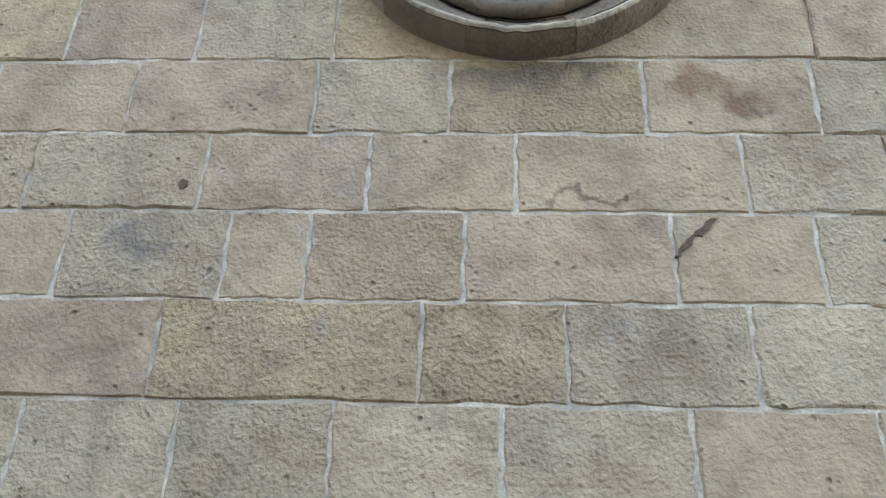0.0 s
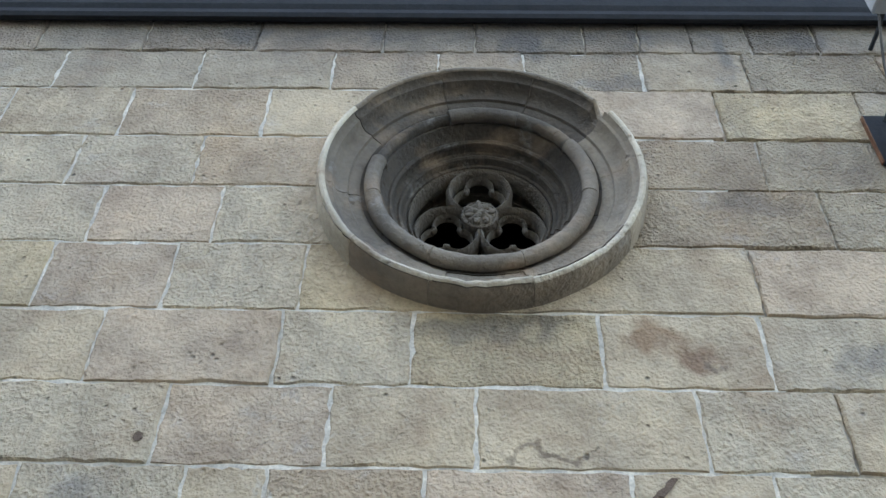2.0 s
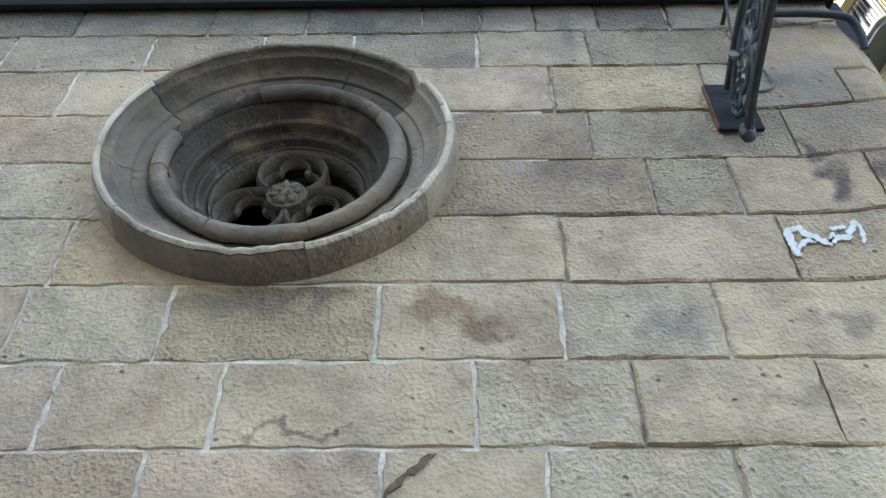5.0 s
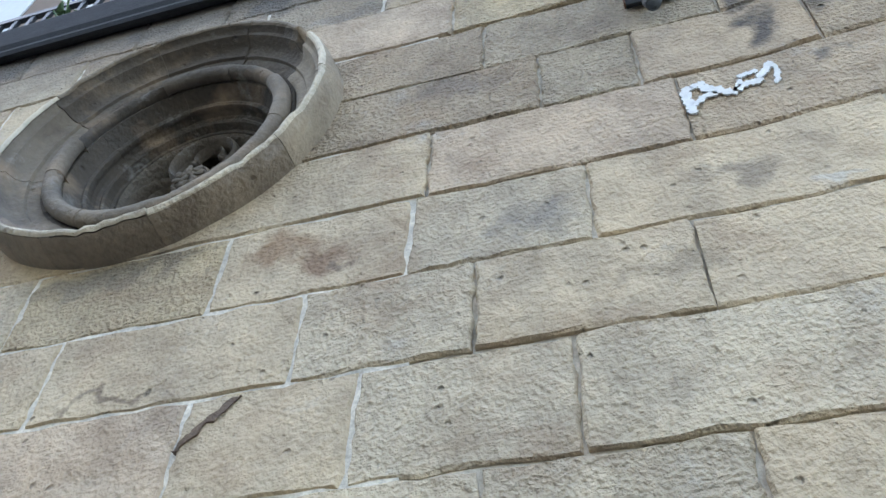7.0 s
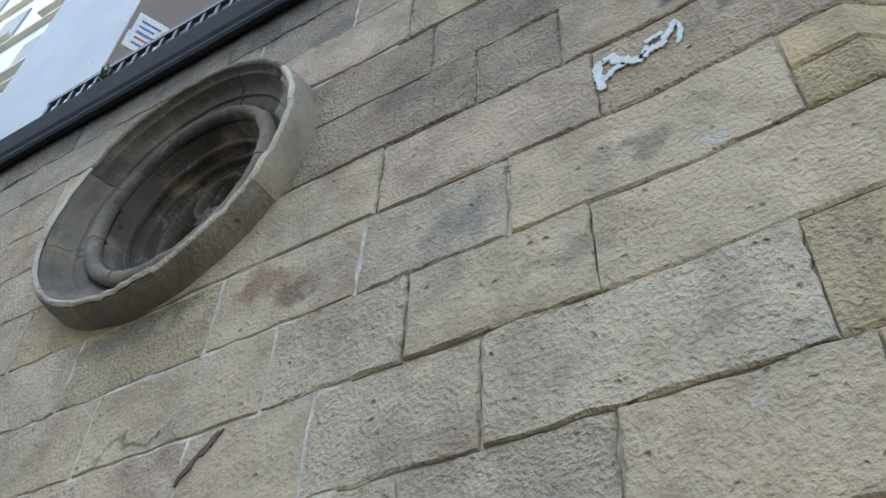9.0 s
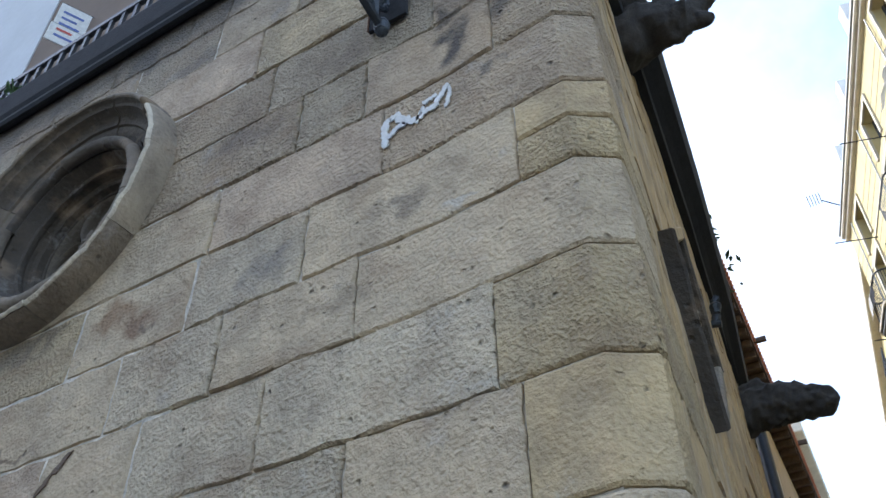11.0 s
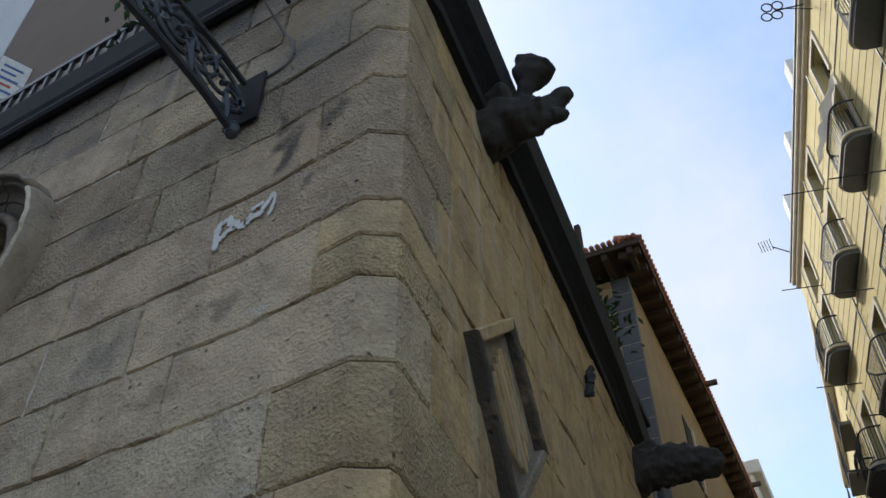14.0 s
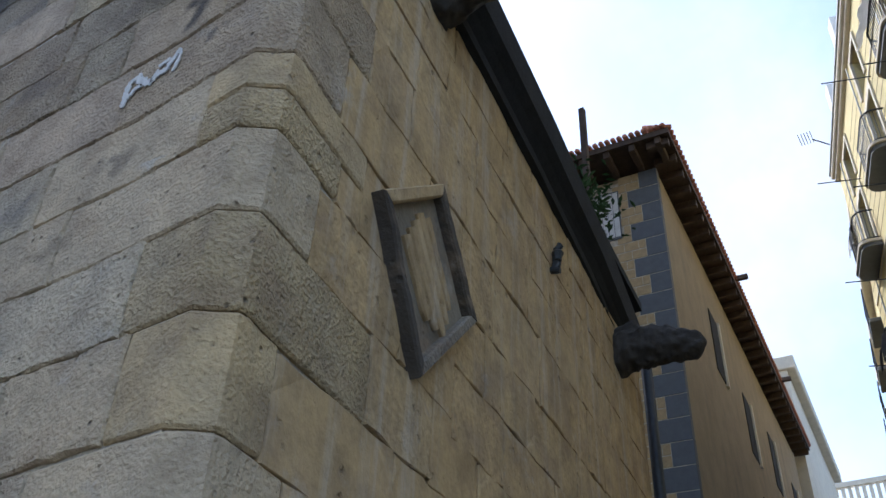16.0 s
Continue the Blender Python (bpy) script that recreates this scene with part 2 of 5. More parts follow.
CREAM = plain("cream_stone", (0.58, 0.53, 0.43), 0.85, 0, 0.12, 3.0, 0.002, 0.15)
OCHRE = plain("ochre_render", (0.30, 0.235, 0.145), 0.92, 0, 0.18, 1.6, 0.003, 0.25)
BLUEGREY = plain("blue_grey_quoin", (0.115, 0.125, 0.14), 0.85, 0, 0.15, 6.0, 0.002)
TANBRICK = plain("tan_brick", (0.42, 0.31, 0.17), 0.9, 0, 0.2, 9.0, 0.003)
TERRACOTTA = plain("terracotta_tile", (0.34, 0.13, 0.075), 0.85, 0, 0.35, 5.0, 0.004)
TIMBER = plain("dark_timber", (0.07, 0.045, 0.03), 0.8, 0, 0.35, 9.0, 0.004)
GREYWALL = plain("grey_render", (0.46, 0.47, 0.48), 0.9, 0, 0.08, 1.5, 0.002)
BROWNWALL = plain("brown_render", (0.14, 0.102, 0.075), 0.92, 0, 0.1, 1.5, 0.002)
WHITEWALL = plain("white_render", (0.78, 0.77, 0.73), 0.9, 0, 0.07, 1.5, 0.002, 0.1)
PALESHUTTER = plain("pale_shutter", (0.34, 0.34, 0.33), 0.7, 0, 0.2, 6.0, 0.002)
SHUTTER = plain("grey_shutter", (0.13, 0.14, 0.15), 0.7, 0, 0.15, 8.0, 0.002)
GROUNDMAT = plain("paving_stone", (0.11, 0.105, 0.098), 0.85, 0, 0.25, 2.0, 0.005, 0.2)
LEAF = plain("green_leaf", (0.045, 0.10, 0.03), 0.6, 0, 0.4, 20.0, 0.001)
CABLE = plain("weathered_cable", (0.13, 0.13, 0.125), 0.7, 0, 0.2, 12.0, 0.001)
PLASTICGREY = plain("grey_plastic", (0.32, 0.34, 0.35), 0.5, 0, 0.1, 12.0, 0.001)
CLOTH = plain("white_cloth", (0.62, 0.62, 0.61), 0.9, 0, 0.12, 7.0, 0.004)
DARKCLOTH = plain("dark_cloth", (0.025, 0.028, 0.04), 0.9, 0, 0.2, 7.0, 0.004)
REDINK = plain("red_print", (0.45, 0.08, 0.06), 0.7)
BLUEINK = plain("blue_print", (0.10, 0.14, 0.35), 0.7)
GLASS, _nt, _b = mat("window_glass", 0.08)
_b.inputs["Base Color"].default_value = (0.03, 0.035, 0.04, 1)

# ---- mesh tools ----
def mesh_of(name, bm, material, smooth=False):
    bmesh.ops.recalc_face_normals(bm, faces=bm.faces[:])
    if smooth:
        for e in bm.edges:
            e.smooth = len(e.link_faces) != 2 or e.calc_face_angle(0) < 0.55
    me = bpy.data.meshes.new(name)
    bm.to_mesh(me)
    bm.free()
    for m in material if isinstance(material, (list, tuple)) else [material]:
        me.materials.append(m)
    if smooth:
        me.polygons.foreach_set("use_smooth", [True] * len(me.polygons))
    return me


def thing(name, bm, material, label, category, group="", kind="", smooth=False):
    return tagged(new(name, mesh_of(name, bm, material, smooth)), label, category, group, kind)


def holder(name, label, category, at=(0, 0, 0), group="", kind=""):
    ob = tagged(new(name), label, category, group, kind)
    ob.location = at
    ob.empty_display_size = 0.1
    return ob


def part(name, bm, material, parent, label="", smooth=False, m=None):
    ob = new(name, mesh_of(name, bm, material, smooth))
    return attach(ob, parent, label, m)


def attach(ob, parent, label="", m=None):
    ob.parent = parent
    if m is not None:
        ob.matrix_basis = m
    elif parent.type == "EMPTY":
        ob.location = -parent.location
    if label:
        ob["label"] = label
    return ob


def box(bm, x0, x1, y0, y1, z0, z1, m=None, bevel=0.0):
    r = bmesh.ops.create_cube(bm, size=1)
    mm = Matrix.Translation(((x0 + x1) / 2, (y0 + y1) / 2, (z0 + z1) / 2)) @ Matrix.Diagonal((x1 - x0, y1 - y0, z1 - z0, 1))
    bmesh.ops.transform(bm, matrix=(m @ mm) if m else mm, verts=r["verts"])
    if bevel:
        edges = {e for v in r["verts"] for e in v.link_edges}
        bmesh.ops.bevel(bm, geom=list(edges), offset=bevel, segments=1, affect="EDGES")
    return bm


def boxed(x0, x1, y0, y1, z0, z1, m=None, bevel=0.0):
    return box(bmesh.new(), x0, x1, y0, y1, z0, z1, m, bevel)


def sweep(bm, path, profile_radius, sides=8, closed=False, squash=None):
    """A tube along a list of points, its radius a number or a function of 0..1."""
    pts = [Vector(p) for p in path]
    n = len(pts)
    rings = []
    up = Vector((0, 0, 1))
    for i, p in enumerate(pts):
        a = pts[(i - 1) % n] if (closed or i) else p
        b = pts[(i + 1) % n] if (closed or i < n - 1) else p
        t = (b - a).normalized()
        s = t.cross(up)
        if s.length < 1e-3:
            s = t.cross(Vector((0, 1, 0)))
        s.normalize()
        w = s.cross(t)
        r = profile_radius(i / max(1, n - 1)) if callable(profile_radius) else profile_radius
        k = squash or 1.0
        rings.append([bm.verts.new(p + s * math.cos(q) * r + w * math.sin(q) * r * k) for q in (2 * math.pi * j / sides for j in range(sides))])
    for i in range(n if closed else n - 1):
        A, B = rings[i], rings[(i + 1) % n]
        for j in range(sides):
            bm.faces.new((A[j], A[(j + 1) % sides], B[(j + 1) % sides], B[j]))
    if not closed:
        bm.faces.new(rings[0][::-1])
        bm.faces.new(rings[-1])
    return bm


def tube(path, r, sides=8, closed=False):
    return sweep(bmesh.new(), path, r, sides, closed)


def flowing(points, k=6):
    """Points of a smooth curve through the given ones."""
    P = [Vector(p) for p in points]
    P = [P[0] * 2 - P[1]] + P + [P[-1] * 2 - P[-2]]
    out = []
    for i in range(1, len(P) - 2):
        a, b, c, d = P[i - 1:i + 3]
        for s in range(k):
            t = s / k
            out.append(0.5 * (2 * b + (c - a) * t + (2 * a - 5 * b + 4 * c - d) * t * t + (3 * b - a - 3 * c + d) * t ** 3))
    return out + [P[-2]]


def stone(outline, depth, bevel, rng, bulge=0.004):
    """A block from an outline in (u, v); its face lies at w = 0, its back at w = -depth. Edges worn."""
    bm = bmesh.new()
    cu = sum(p[0] for p in outline) / len(outline)
    cv = sum(p[1] for p in outline) / len(outline)
    back, rim, face = [], [], []
    for u, v in outline:
        du, dv = cu - u, cv - v
        k = math.hypot(du, dv) or 1
        e = bevel * rng.uniform(0.6, 1.7)
        back.append(bm.verts.new((u, v, -depth)))
        rim.append(bm.verts.new((u, v, -bevel * rng.uniform(0.8, 1.6))))
        face.append(bm.verts.new((u + du / k * e, v + dv / k * e, rng.uniform(-bulge, bulge))))
    n = len(outline)
    for i in range(n):
        j = (i + 1) % n
        bm.faces.new((back[i], back[j], rim[j], rim[i]))
        bm.faces.new((rim[i], rim[j], face[j], face[i]))
    f = bm.faces.new(face)
    bmesh.ops.triangulate(bm, faces=[f])
    return bm


def outline_of(u0, u1, v0, v1, gap, rng, per=3, jit=0.006):
    """A hand-cut rectangle: points along each side, jittered."""
    c = [(u0 + gap, v0 + gap), (u1 - gap, v0 + gap), (u1 - gap, v1 - gap), (u0 + gap, v1 - gap)]
    pts = []
    for i in range(4):
        a, b = c[i], c[(i + 1) % 4]
        for k in range(per):
            t = k / per
            pts.append((a[0] + (b[0] - a[0]) * t + rng.uniform(-jit, jit), a[1] + (b[1] - a[1]) * t + rng.uniform(-jit, jit)))
    return pts


# ---- ground ----
thing("ground", boxed(-120, 120, -120, 160, -0.3, 0.0), GROUNDMAT, "grey stone paving of the lane and small square", "ground", kind="structure")

# ---- the chapel's front wall ----
FRONT = 3.1
CX, CZ = 0.352, 5.09
WALL_TOP = 6.72
CORNER_X = 3.465
SIDE_AT, SIDE_U, SIDE_N = Vector((3.595, 3.21, 0)), Vector((-0.1444, 0.9895, 0)), Vector((0.9895, 0.1444, 0))


def holed_slab(x0, x1, z0, z1, y0, y1, cx, cz, r, n=72):
    bm = bmesh.new()
    loops = []
    for y in (y0, y1):
        inner, outer = [], []
        for i in range(n):
            a = 2 * math.pi * (i + 0.5) / n
            c, s = math.cos(a), math.sin(a)
            inner.append(bm.verts.new((cx + r * c, y, cz + r * s)))
            k = min((x1 - cx) / c if c > 0 else (x0 - cx) / c, (z1 - cz) / s if s > 0 else (z0 - cz) / s)
            outer.append(bm.verts.new((cx + k * c, y, cz + k * s)))
        loops.append((inner, outer))
    (i0, o0), (i1, o1) = loops
    for i in range(n):
        j = (i + 1) % n
        bm.faces.new((i0[i], i0[j], o0[j], o0[i]))
        bm.faces.new((i1[i], i1[j], o1[j], o1[i]))
        bm.faces.new((i0[i], i0[j], i1[j], i1[i]))
        bm.faces.new((o0[i], o0[j], o1[j], o1[i]))
    return bm


# mortar bed behind the blocks, pierced by the round window
wall_front = thing("wall_front", holed_slab(-6.5, CORNER_X - 0.02, 2.0, 7.0, FRONT + 0.018, FRONT + 0.5, CX, CZ, 0.8), MORTAR,
                   "sandstone ashlar chapel wall with pale lime joints", "wall", kind="structure")
part("wall_foot", boxed(-6.5, CORNER_X - 0.02, FRONT + 0.0075, FRONT + 0.5, 0, 2.0), MORTAR, wall_front)
part("pointing", holed_slab(-6.5, 1.65, 2.0, 6.3, FRONT + 0.0085, FRONT + 0.0175, CX, CZ, 0.8), POINTING, wall_front, "flush pale lime pointing")


def lift(x, z):
    """The beds rise a little towards the corner."""
    return min(max(0.03 * (z - 2.2), 0.0), 0.09) * min(max((x - 2.85) / 0.6, 0.0), 1.0)


def facade_stone(x0, x1, z0, z1, rng, per=3, tone=""):
    near = math.hypot(max(x0 - CX, 0, CX - x1), max(z0 - CZ, 0, CZ - z1)) < 0.84
    pts = [(x, z + lift(x, z)) for x, z in outline_of(x0, x1, z0, z1, 0.0052, rng, 12 if near else 9, 0.007)]
    if near:
        moved = []
        for x, z in pts:
            d = math.hypot(x - CX, z - CZ)
            if d < 0.84:
                k = 0.84 / max(d, 1e-4)
                x, z = CX + (x - CX) * k, CZ + (z - CZ) * k
                if not (x0 - 0.02 < x < x1 + 0.02 and z0 - 0.02 < z < z1 + 0.02):
                    continue
            moved.append((x, z))
        pts = moved
        if len(pts) < 4:
            return
        area = abs(sum(a[0] * b[1] - a[1] * b[0] for a, b in zip(pts, pts[1:] + pts[:1]))) / 2
        if area < 0.01:
            return
    bm = stone(pts, 0.05, 0.009, rng)
    # u -> x, v -> z, w -> -y
    bmesh.ops.transform(bm, matrix=Matrix(((1, 0, 0, 0), (0, 0, -1, FRONT + rng.uniform(-0.006, 0.004)), (0, 1, 0, 0), (0, 0, 0, 1))), verts=bm.verts[:])
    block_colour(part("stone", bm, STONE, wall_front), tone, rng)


def block_colour(ob, tone, rng):
    c = KINDS[tone or rng.choice("LGTPTGOB")]
    k = rng.uniform(0.93, 1.06)
    ob.color = (c[0] * k, c[1] * k, c[2] * k, {"T": 0.5, "P": 0.6, "D": 1.4, "K": 1.3, "O": 0.9, "C": 0.45, "R": 0.95}.get(tone, 0.75) * rng.uniform(0.75, 1.2))


def course(z0, z1, joints, seed, left=-6.5, end=CORNER_X - 0.28, tones=""):
    rng = random.Random(seed)
    xs = list(joints)
    x = xs[0]
    while x > left + 0.9:
        x -= rng.uniform(0.5, 0.95)
        xs.insert(0, x)
    xs.insert(0, left)
    if end - xs[-1] < 0.12:
        xs[-1] = end
    else:
        xs.append(end)
    # one letter a block, counted from the last one backwards
    tones = tones.rjust(len(xs) - 1)
    for a, b, k in zip(xs, xs[1:], tones):
        facade_stone(a, b, z0, z1, rng, tone=k.strip())


C0 = CORNER_X
course(2.185, 2.595, [-1.50, -0.913, -0.343, 0.263, 0.936, 1.581, 2.22], 1, end=2.86, tones="LGLLTLG")
course(2.595, 3.005, [-1.95, -1.054, -0.04, 0.505, 1.193, 1.87, 2.535], 2, end=3.19, tones="POOGLGT")
course(3.005, 3.415, [-2.10, -1.513, -0.847, -0.514, 0.115, 0.939, 1.495, 2.14], 3, end=3.108, tones="TGTBPTLL")
course(3.415, 3.81, [-1.75, -1.004, -0.294, 0.322, 1.26, 1.85], 4, end=2.538, tones="GPTTLT")
course(3.81, 4.225, [-2.05, -1.393, -0.566, 0.035, 0.885, 1.61, 2.24], 5, end=3.24, tones="TPLOTGT")
course(4.225, 4.65, [-1.77, -1.148, -0.508, 0.35, 1.66], 6, end=2.62, tones="PLOTP")
course(4.65, 5.07, [-1.635, -1.004, 0.35, 2.11, 2.50], 7, end=3.17, tones="PLDKB")
course(5.07, 5.48, [-1.87, -1.191, 0.35, 1.873], 8, end=2.87, tones="GBDK")
course(5.48, 5.92, [-1.703, -0.888, 0.35, 1.72, 2.54], 9, end=3.28, tones="BTPOG")
course(5.92, 6.31, [-2.22, -1.361, -0.543, 0.097, 0.624, 1.334, 1.96], 10, end=2.79, tones="GGBBKTK")
course(6.31, WALL_TOP, [-2.456, -1.772, -1.056, -0.254, 0.326, 1.011, 1.36, 1.68, 2.05, 2.47], 11, end=3.1, tones="GDBGKDTGKG")
LOW = [0.0, 0.44, 0.88, 1.32, 1.75, 2.185]
for k in range(5):
    course(LOW[k], LOW[k + 1], [2.1 + 0.3 * (k % 2)], 20 + k, end=3.0 + 0.1 * (k % 3))

# ---- the chapel's side wall ----
def side_point(u, w, z):
    p = SIDE_AT + SIDE_U * u + SIDE_N * w
    return Vector((p.x, p.y, z))


SIDE_M = Matrix(((SIDE_U.x, 0, SIDE_N.x, SIDE_AT.x), (SIDE_U.y, 0, SIDE_N.y, SIDE_AT.y), (0, 1, 0, 0), (0, 0, 0, 1)))
SIDE_END = 6.3
bm = bmesh.new()
plan = [(C0 - 0.03, FRONT + 0.03), (C0 - 0.01, FRONT + 0.03), tuple(side_point(0, -0.026, 0))[:2], tuple(side_point(SIDE_END, -0.026, 0))[:2], tuple(side_point(SIDE_END, -0.5, 0))[:2], (C0 - 0.03, FRONT + 0.4)]
lo, hi = [bm.verts.new((x, y, 0)) for x, y in plan], [bm.verts.new((x, y, 6.3)) for x, y in plan]
bm.faces.new(lo), bm.faces.new(hi)
for i in range(len(plan)):
    j = (i + 1) % len(plan)
    bm.faces.new((lo[i], lo[j], hi[j], hi[i]))
wall_side = thing("wall_side", bm, MORTAR, "weathered tan sandstone side wall along the lane", "wall", kind="structure")


def side_stone(u0, u1, z0, z1, rng, per=3):
    bm = stone(outline_of(u0, u1, z0, z1, 0.004, rng, per, 0.010), 0.06, 0.005, rng, 0.006)
    bmesh.ops.transform(bm, matrix=SIDE_M @ Matrix.Translation((0, 0, rng.uniform(-0.008, 0.004))), verts=bm.verts[:])
    part("stone", bm, SIDE, wall_side)


def corner_stone(z0, z1, start, reach, rng, tone="T"):
    """A quoin with a worn splay: a length of the front, the splay and a length of the side in one block."""
    g = 0.004
    n = max(2, int((C0 - start) / 0.16))
    chain = [Vector((start + g + (C0 - 0.01 - start - g) * i / n, FRONT, 0)) for i in range(n + 1)]
    normals = [Vector((0, -1, 0))] * n + [Vector((0.35, -0.93, 0))]
    m = max(2, int(reach / 0.16))
    chain += [Vector((C0 + 0.06, FRONT + 0.048, 0)), Vector((3.588, 3.195, 0))] + [side_point(0.03 + (reach - g - 0.03) * i / m, 0, 0) for i in range(m + 1)]
    normals += [Vector((0.72, -0.69, 0)), Vector((0.93, -0.3, 0))] + [SIDE_N] * (m + 1)
    bm = bmesh.new()
    h = z1 - z0
    levels = [(z0 + g, -0.055), (z0 + g, -0.010), (z0 + 0.016, 0.0), (z0 + h * 0.35, 0.002), (z0 + h * 0.7, 0.002), (z1 - 0.016, 0.0), (z1 - g, -0.010), (z1 - g, -0.055)]
    dz = [rng.uniform(-0.003, 0.003) for _ in chain]
    grid = []
    for z, w in levels:
        row = []
        for c, nn, e in zip(chain, normals, dz):
            d = 0.0 if w < -0.05 else noise.noise(Vector((c.x * 6, c.y * 6, z * 6))) * (0.012 if c.x > C0 - 0.02 and c.y < 3.3 else 0.005) - 0.003
            d = max(d, -0.004)
            rise = lift(c.x, z) if c.y < 3.25 else lift(9.0, z) * max(0.0, 1 - (c.y - 3.25) / 0.8)
            row.append(bm.verts.new(c + nn * (w + d) + Vector((0, 0, z + e + rise))))
        grid.append(row)
    for a, b in zip(grid, grid[1:]):
        for i in range(len(chain) - 1):
            bm.faces.new((a[i], a[i + 1], b[i + 1], b[i]))
    for k in (0, -1):
        col = [r[k] for r in grid[1:-1]]
        bk = [bm.verts.new(v.co - normals[k] * 0.05) for v in col]
        for i in range(len(col) - 1):
            bm.faces.new((col[i], col[i + 1], bk[i + 1], bk[i]))
    block_colour(part("stone", bm, STONE, wall_side, smooth=True), tone, rng)


SIDE_Z = LOW + [2.595, 3.005, 3.415, 3.81, 4.225, 4.65, 5.07, 5.48, 5.80, 6.18]
STARTS = [3.0, 3.1, 3.2, 3.0, 3.1, 2.86, 3.19, 3.108, 2.538, 3.24, 2.62, 3.17, 2.87, 3.28, 2.79]
REACH = [0.5, 0.3, 0.5, 0.3, 0.5, 0.35, 0.21, 0.82, 0.30, 0.0, 0.36, 0.55, 0.3, 0.6, 0.35]
rng = random.Random(77)
for k in range(len(SIDE_Z) - 1):
    z0, z1, reach = SIDE_Z[k], SIDE_Z[k + 1], REACH[k]
    if reach == 0.0:
        corner_stone(3.81, 4.02, 3.24, 0.42, rng, "R")
        corner_stone(4.02, 4.225, 3.24, 0.62, rng, "C")
        side_stone(0.42, 0.62, 3.81, 4.02, rng)
        reach = 0.62
    else:
        corner_stone(z0, z1 if z1 < 5.9 else 6.18, STARTS[k], reach, rng, "CCCCCTCRTCBDBCC"[k])
    u = reach
    while u < SIDE_END - 0.05:
        v = min(u + rng.uniform(0.4, 0.95), SIDE_END)
        if SIDE_END - v < 0.25:
            v = SIDE_END
        step = -0.09 if (u > 1.5 and 3.3 < z0 < 4.5) else 0.0
        step1 = -0.09 if (u > 1.5 and 3.3 < z1 < 4.5) else 0.0
        side_stone(u, v, z0 + step, z1 + step1, rng, 5)
        u = v

for z0, z1, x0 in ((5.92, 6.31, 2.79), (6.31, WALL_TOP, 3.1)):
    facade_stone(x0, C0, z0, z1, rng)

# ---- the round window ----
rose = holder("rose_window", "round stone rose window, moulded rim chipped, three-circle tracery", "window", (CX, FRONT, CZ))
# (radius, depth y) from the wall outwards, over the crest and down the splay
PROFILE = [(0.872, 3.13), (0.864, 3.085), (0.862, 3.04), (0.858, 2.995), (0.851, 2.965), (0.842, 2.946)]
LIP = [(0.843, 2.947), (0.835, 2.936), (0.825, 2.932), (0.815, 2.936), (0.808, 2.947)]
SPLAY_PROFILE = [(0.809, 2.947), (0.803, 2.968), (0.792, 2.982), (0.776, 2.988), (0.770, 3.004), (0.762, 3.032), (0.746, 3.054), (0.722, 3.066), (0.700, 3.068), (0.694, 3.084), (0.672, 3.088), (0.652, 3.094), (0.635, 3.105)]
ROLL = [(0.575 + 0.043 * math.cos(a), 3.085 + 0.043 * math.sin(a)) for a in [math.radians(d) for d in range(20, -221, -24)]]
INNER = [(0.540, 3.122), (0.526, 3.150), (0.515, 3.185), (0.500, 3.205), (0.486, 3.200), (0.474, 3.208), (0.470, 3.228), (0.476, 3.246), (0.468, 3.270), (0.452, 3.282), (0.440, 3.276), (0.428, 3.284), (0.424, 3.304), (0.418, 3.325), (0.404, 3.330), (0.400, 3.352), (0.400, 3.56)]


def ring_segment(profile, a0, a1, rng, chip=None, step=3.0):
    bm = bmesh.new()
    n = max(2, int((a1 - a0) / step))
    off = rng.uniform(-0.004, 0.004)
    rows = []
    for i in range(n + 1):
        a = math.radians(a0 + 0.12 + (a1 - a0 - 0.24) * i / n)
        row = []
        for r, y in profile:
            k = noise.noise((math.cos(a) * 9, math.sin(a) * 9, r * 14)) * 0.006 + off
            rr, yy = r + k * 0.5, y + k
            if chip and y < 3.02 and r > 0.68:
                d = math.degrees(a)
                if chip[0] < d < chip[1]:
                    yy = max(yy, 3.035 + 0.02 * noise.noise((d * 0.6, r * 30, 1)))
            if y < 2.948:
                yy += max(0, noise.noise((math.cos(a) * 17, math.sin(a) * 17, 3.3)) - 0.15) * 0.03
            row.append(bm.verts.new((CX + rr * math.cos(a), yy, CZ + rr * math.sin(a))))
        rows.append(row)
    for p, q in zip(rows, rows[1:]):
        for i in range(len(profile) - 1):
            bm.faces.new((p[i], p[i + 1], q[i + 1], q[i]))
    for row in (rows[0], rows[-1]):
        back = [bm.verts.new((v.co.x, 3.2 if v.co.y < 3.2 else v.co.y + 0.02, v.co.z)) for v in row]
        for i in range(len(row) - 1):
            bm.faces.new((row[i], row[i + 1], back[i + 1], back[i]))
    return bm


rng = random.Random(5)
OUT = [-74, -33, 4, 31, 66, 104, 147, 186, 222, 253, 286]
# weathering round the ring, with light and shade painted in: (from, to, outer face, lip, splay, roll)
AGE_AND_LIGHT = [(-74, -30, (0.20, 0.158, 0.11), (0.60, 0.53, 0.40), (0.24, 0.195, 0.14), (0.22, 0.182, 0.135)), (-30, 33, (0.32, 0.262, 0.187), (0.62, 0.55, 0.415), (0.33, 0.275, 0.20), (0.26, 0.215, 0.158)),
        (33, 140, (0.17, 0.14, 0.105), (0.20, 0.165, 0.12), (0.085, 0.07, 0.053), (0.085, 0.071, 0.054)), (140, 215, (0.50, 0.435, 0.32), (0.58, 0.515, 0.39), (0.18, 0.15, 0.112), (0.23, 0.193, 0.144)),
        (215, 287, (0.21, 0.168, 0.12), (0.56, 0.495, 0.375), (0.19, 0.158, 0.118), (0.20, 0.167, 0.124))]


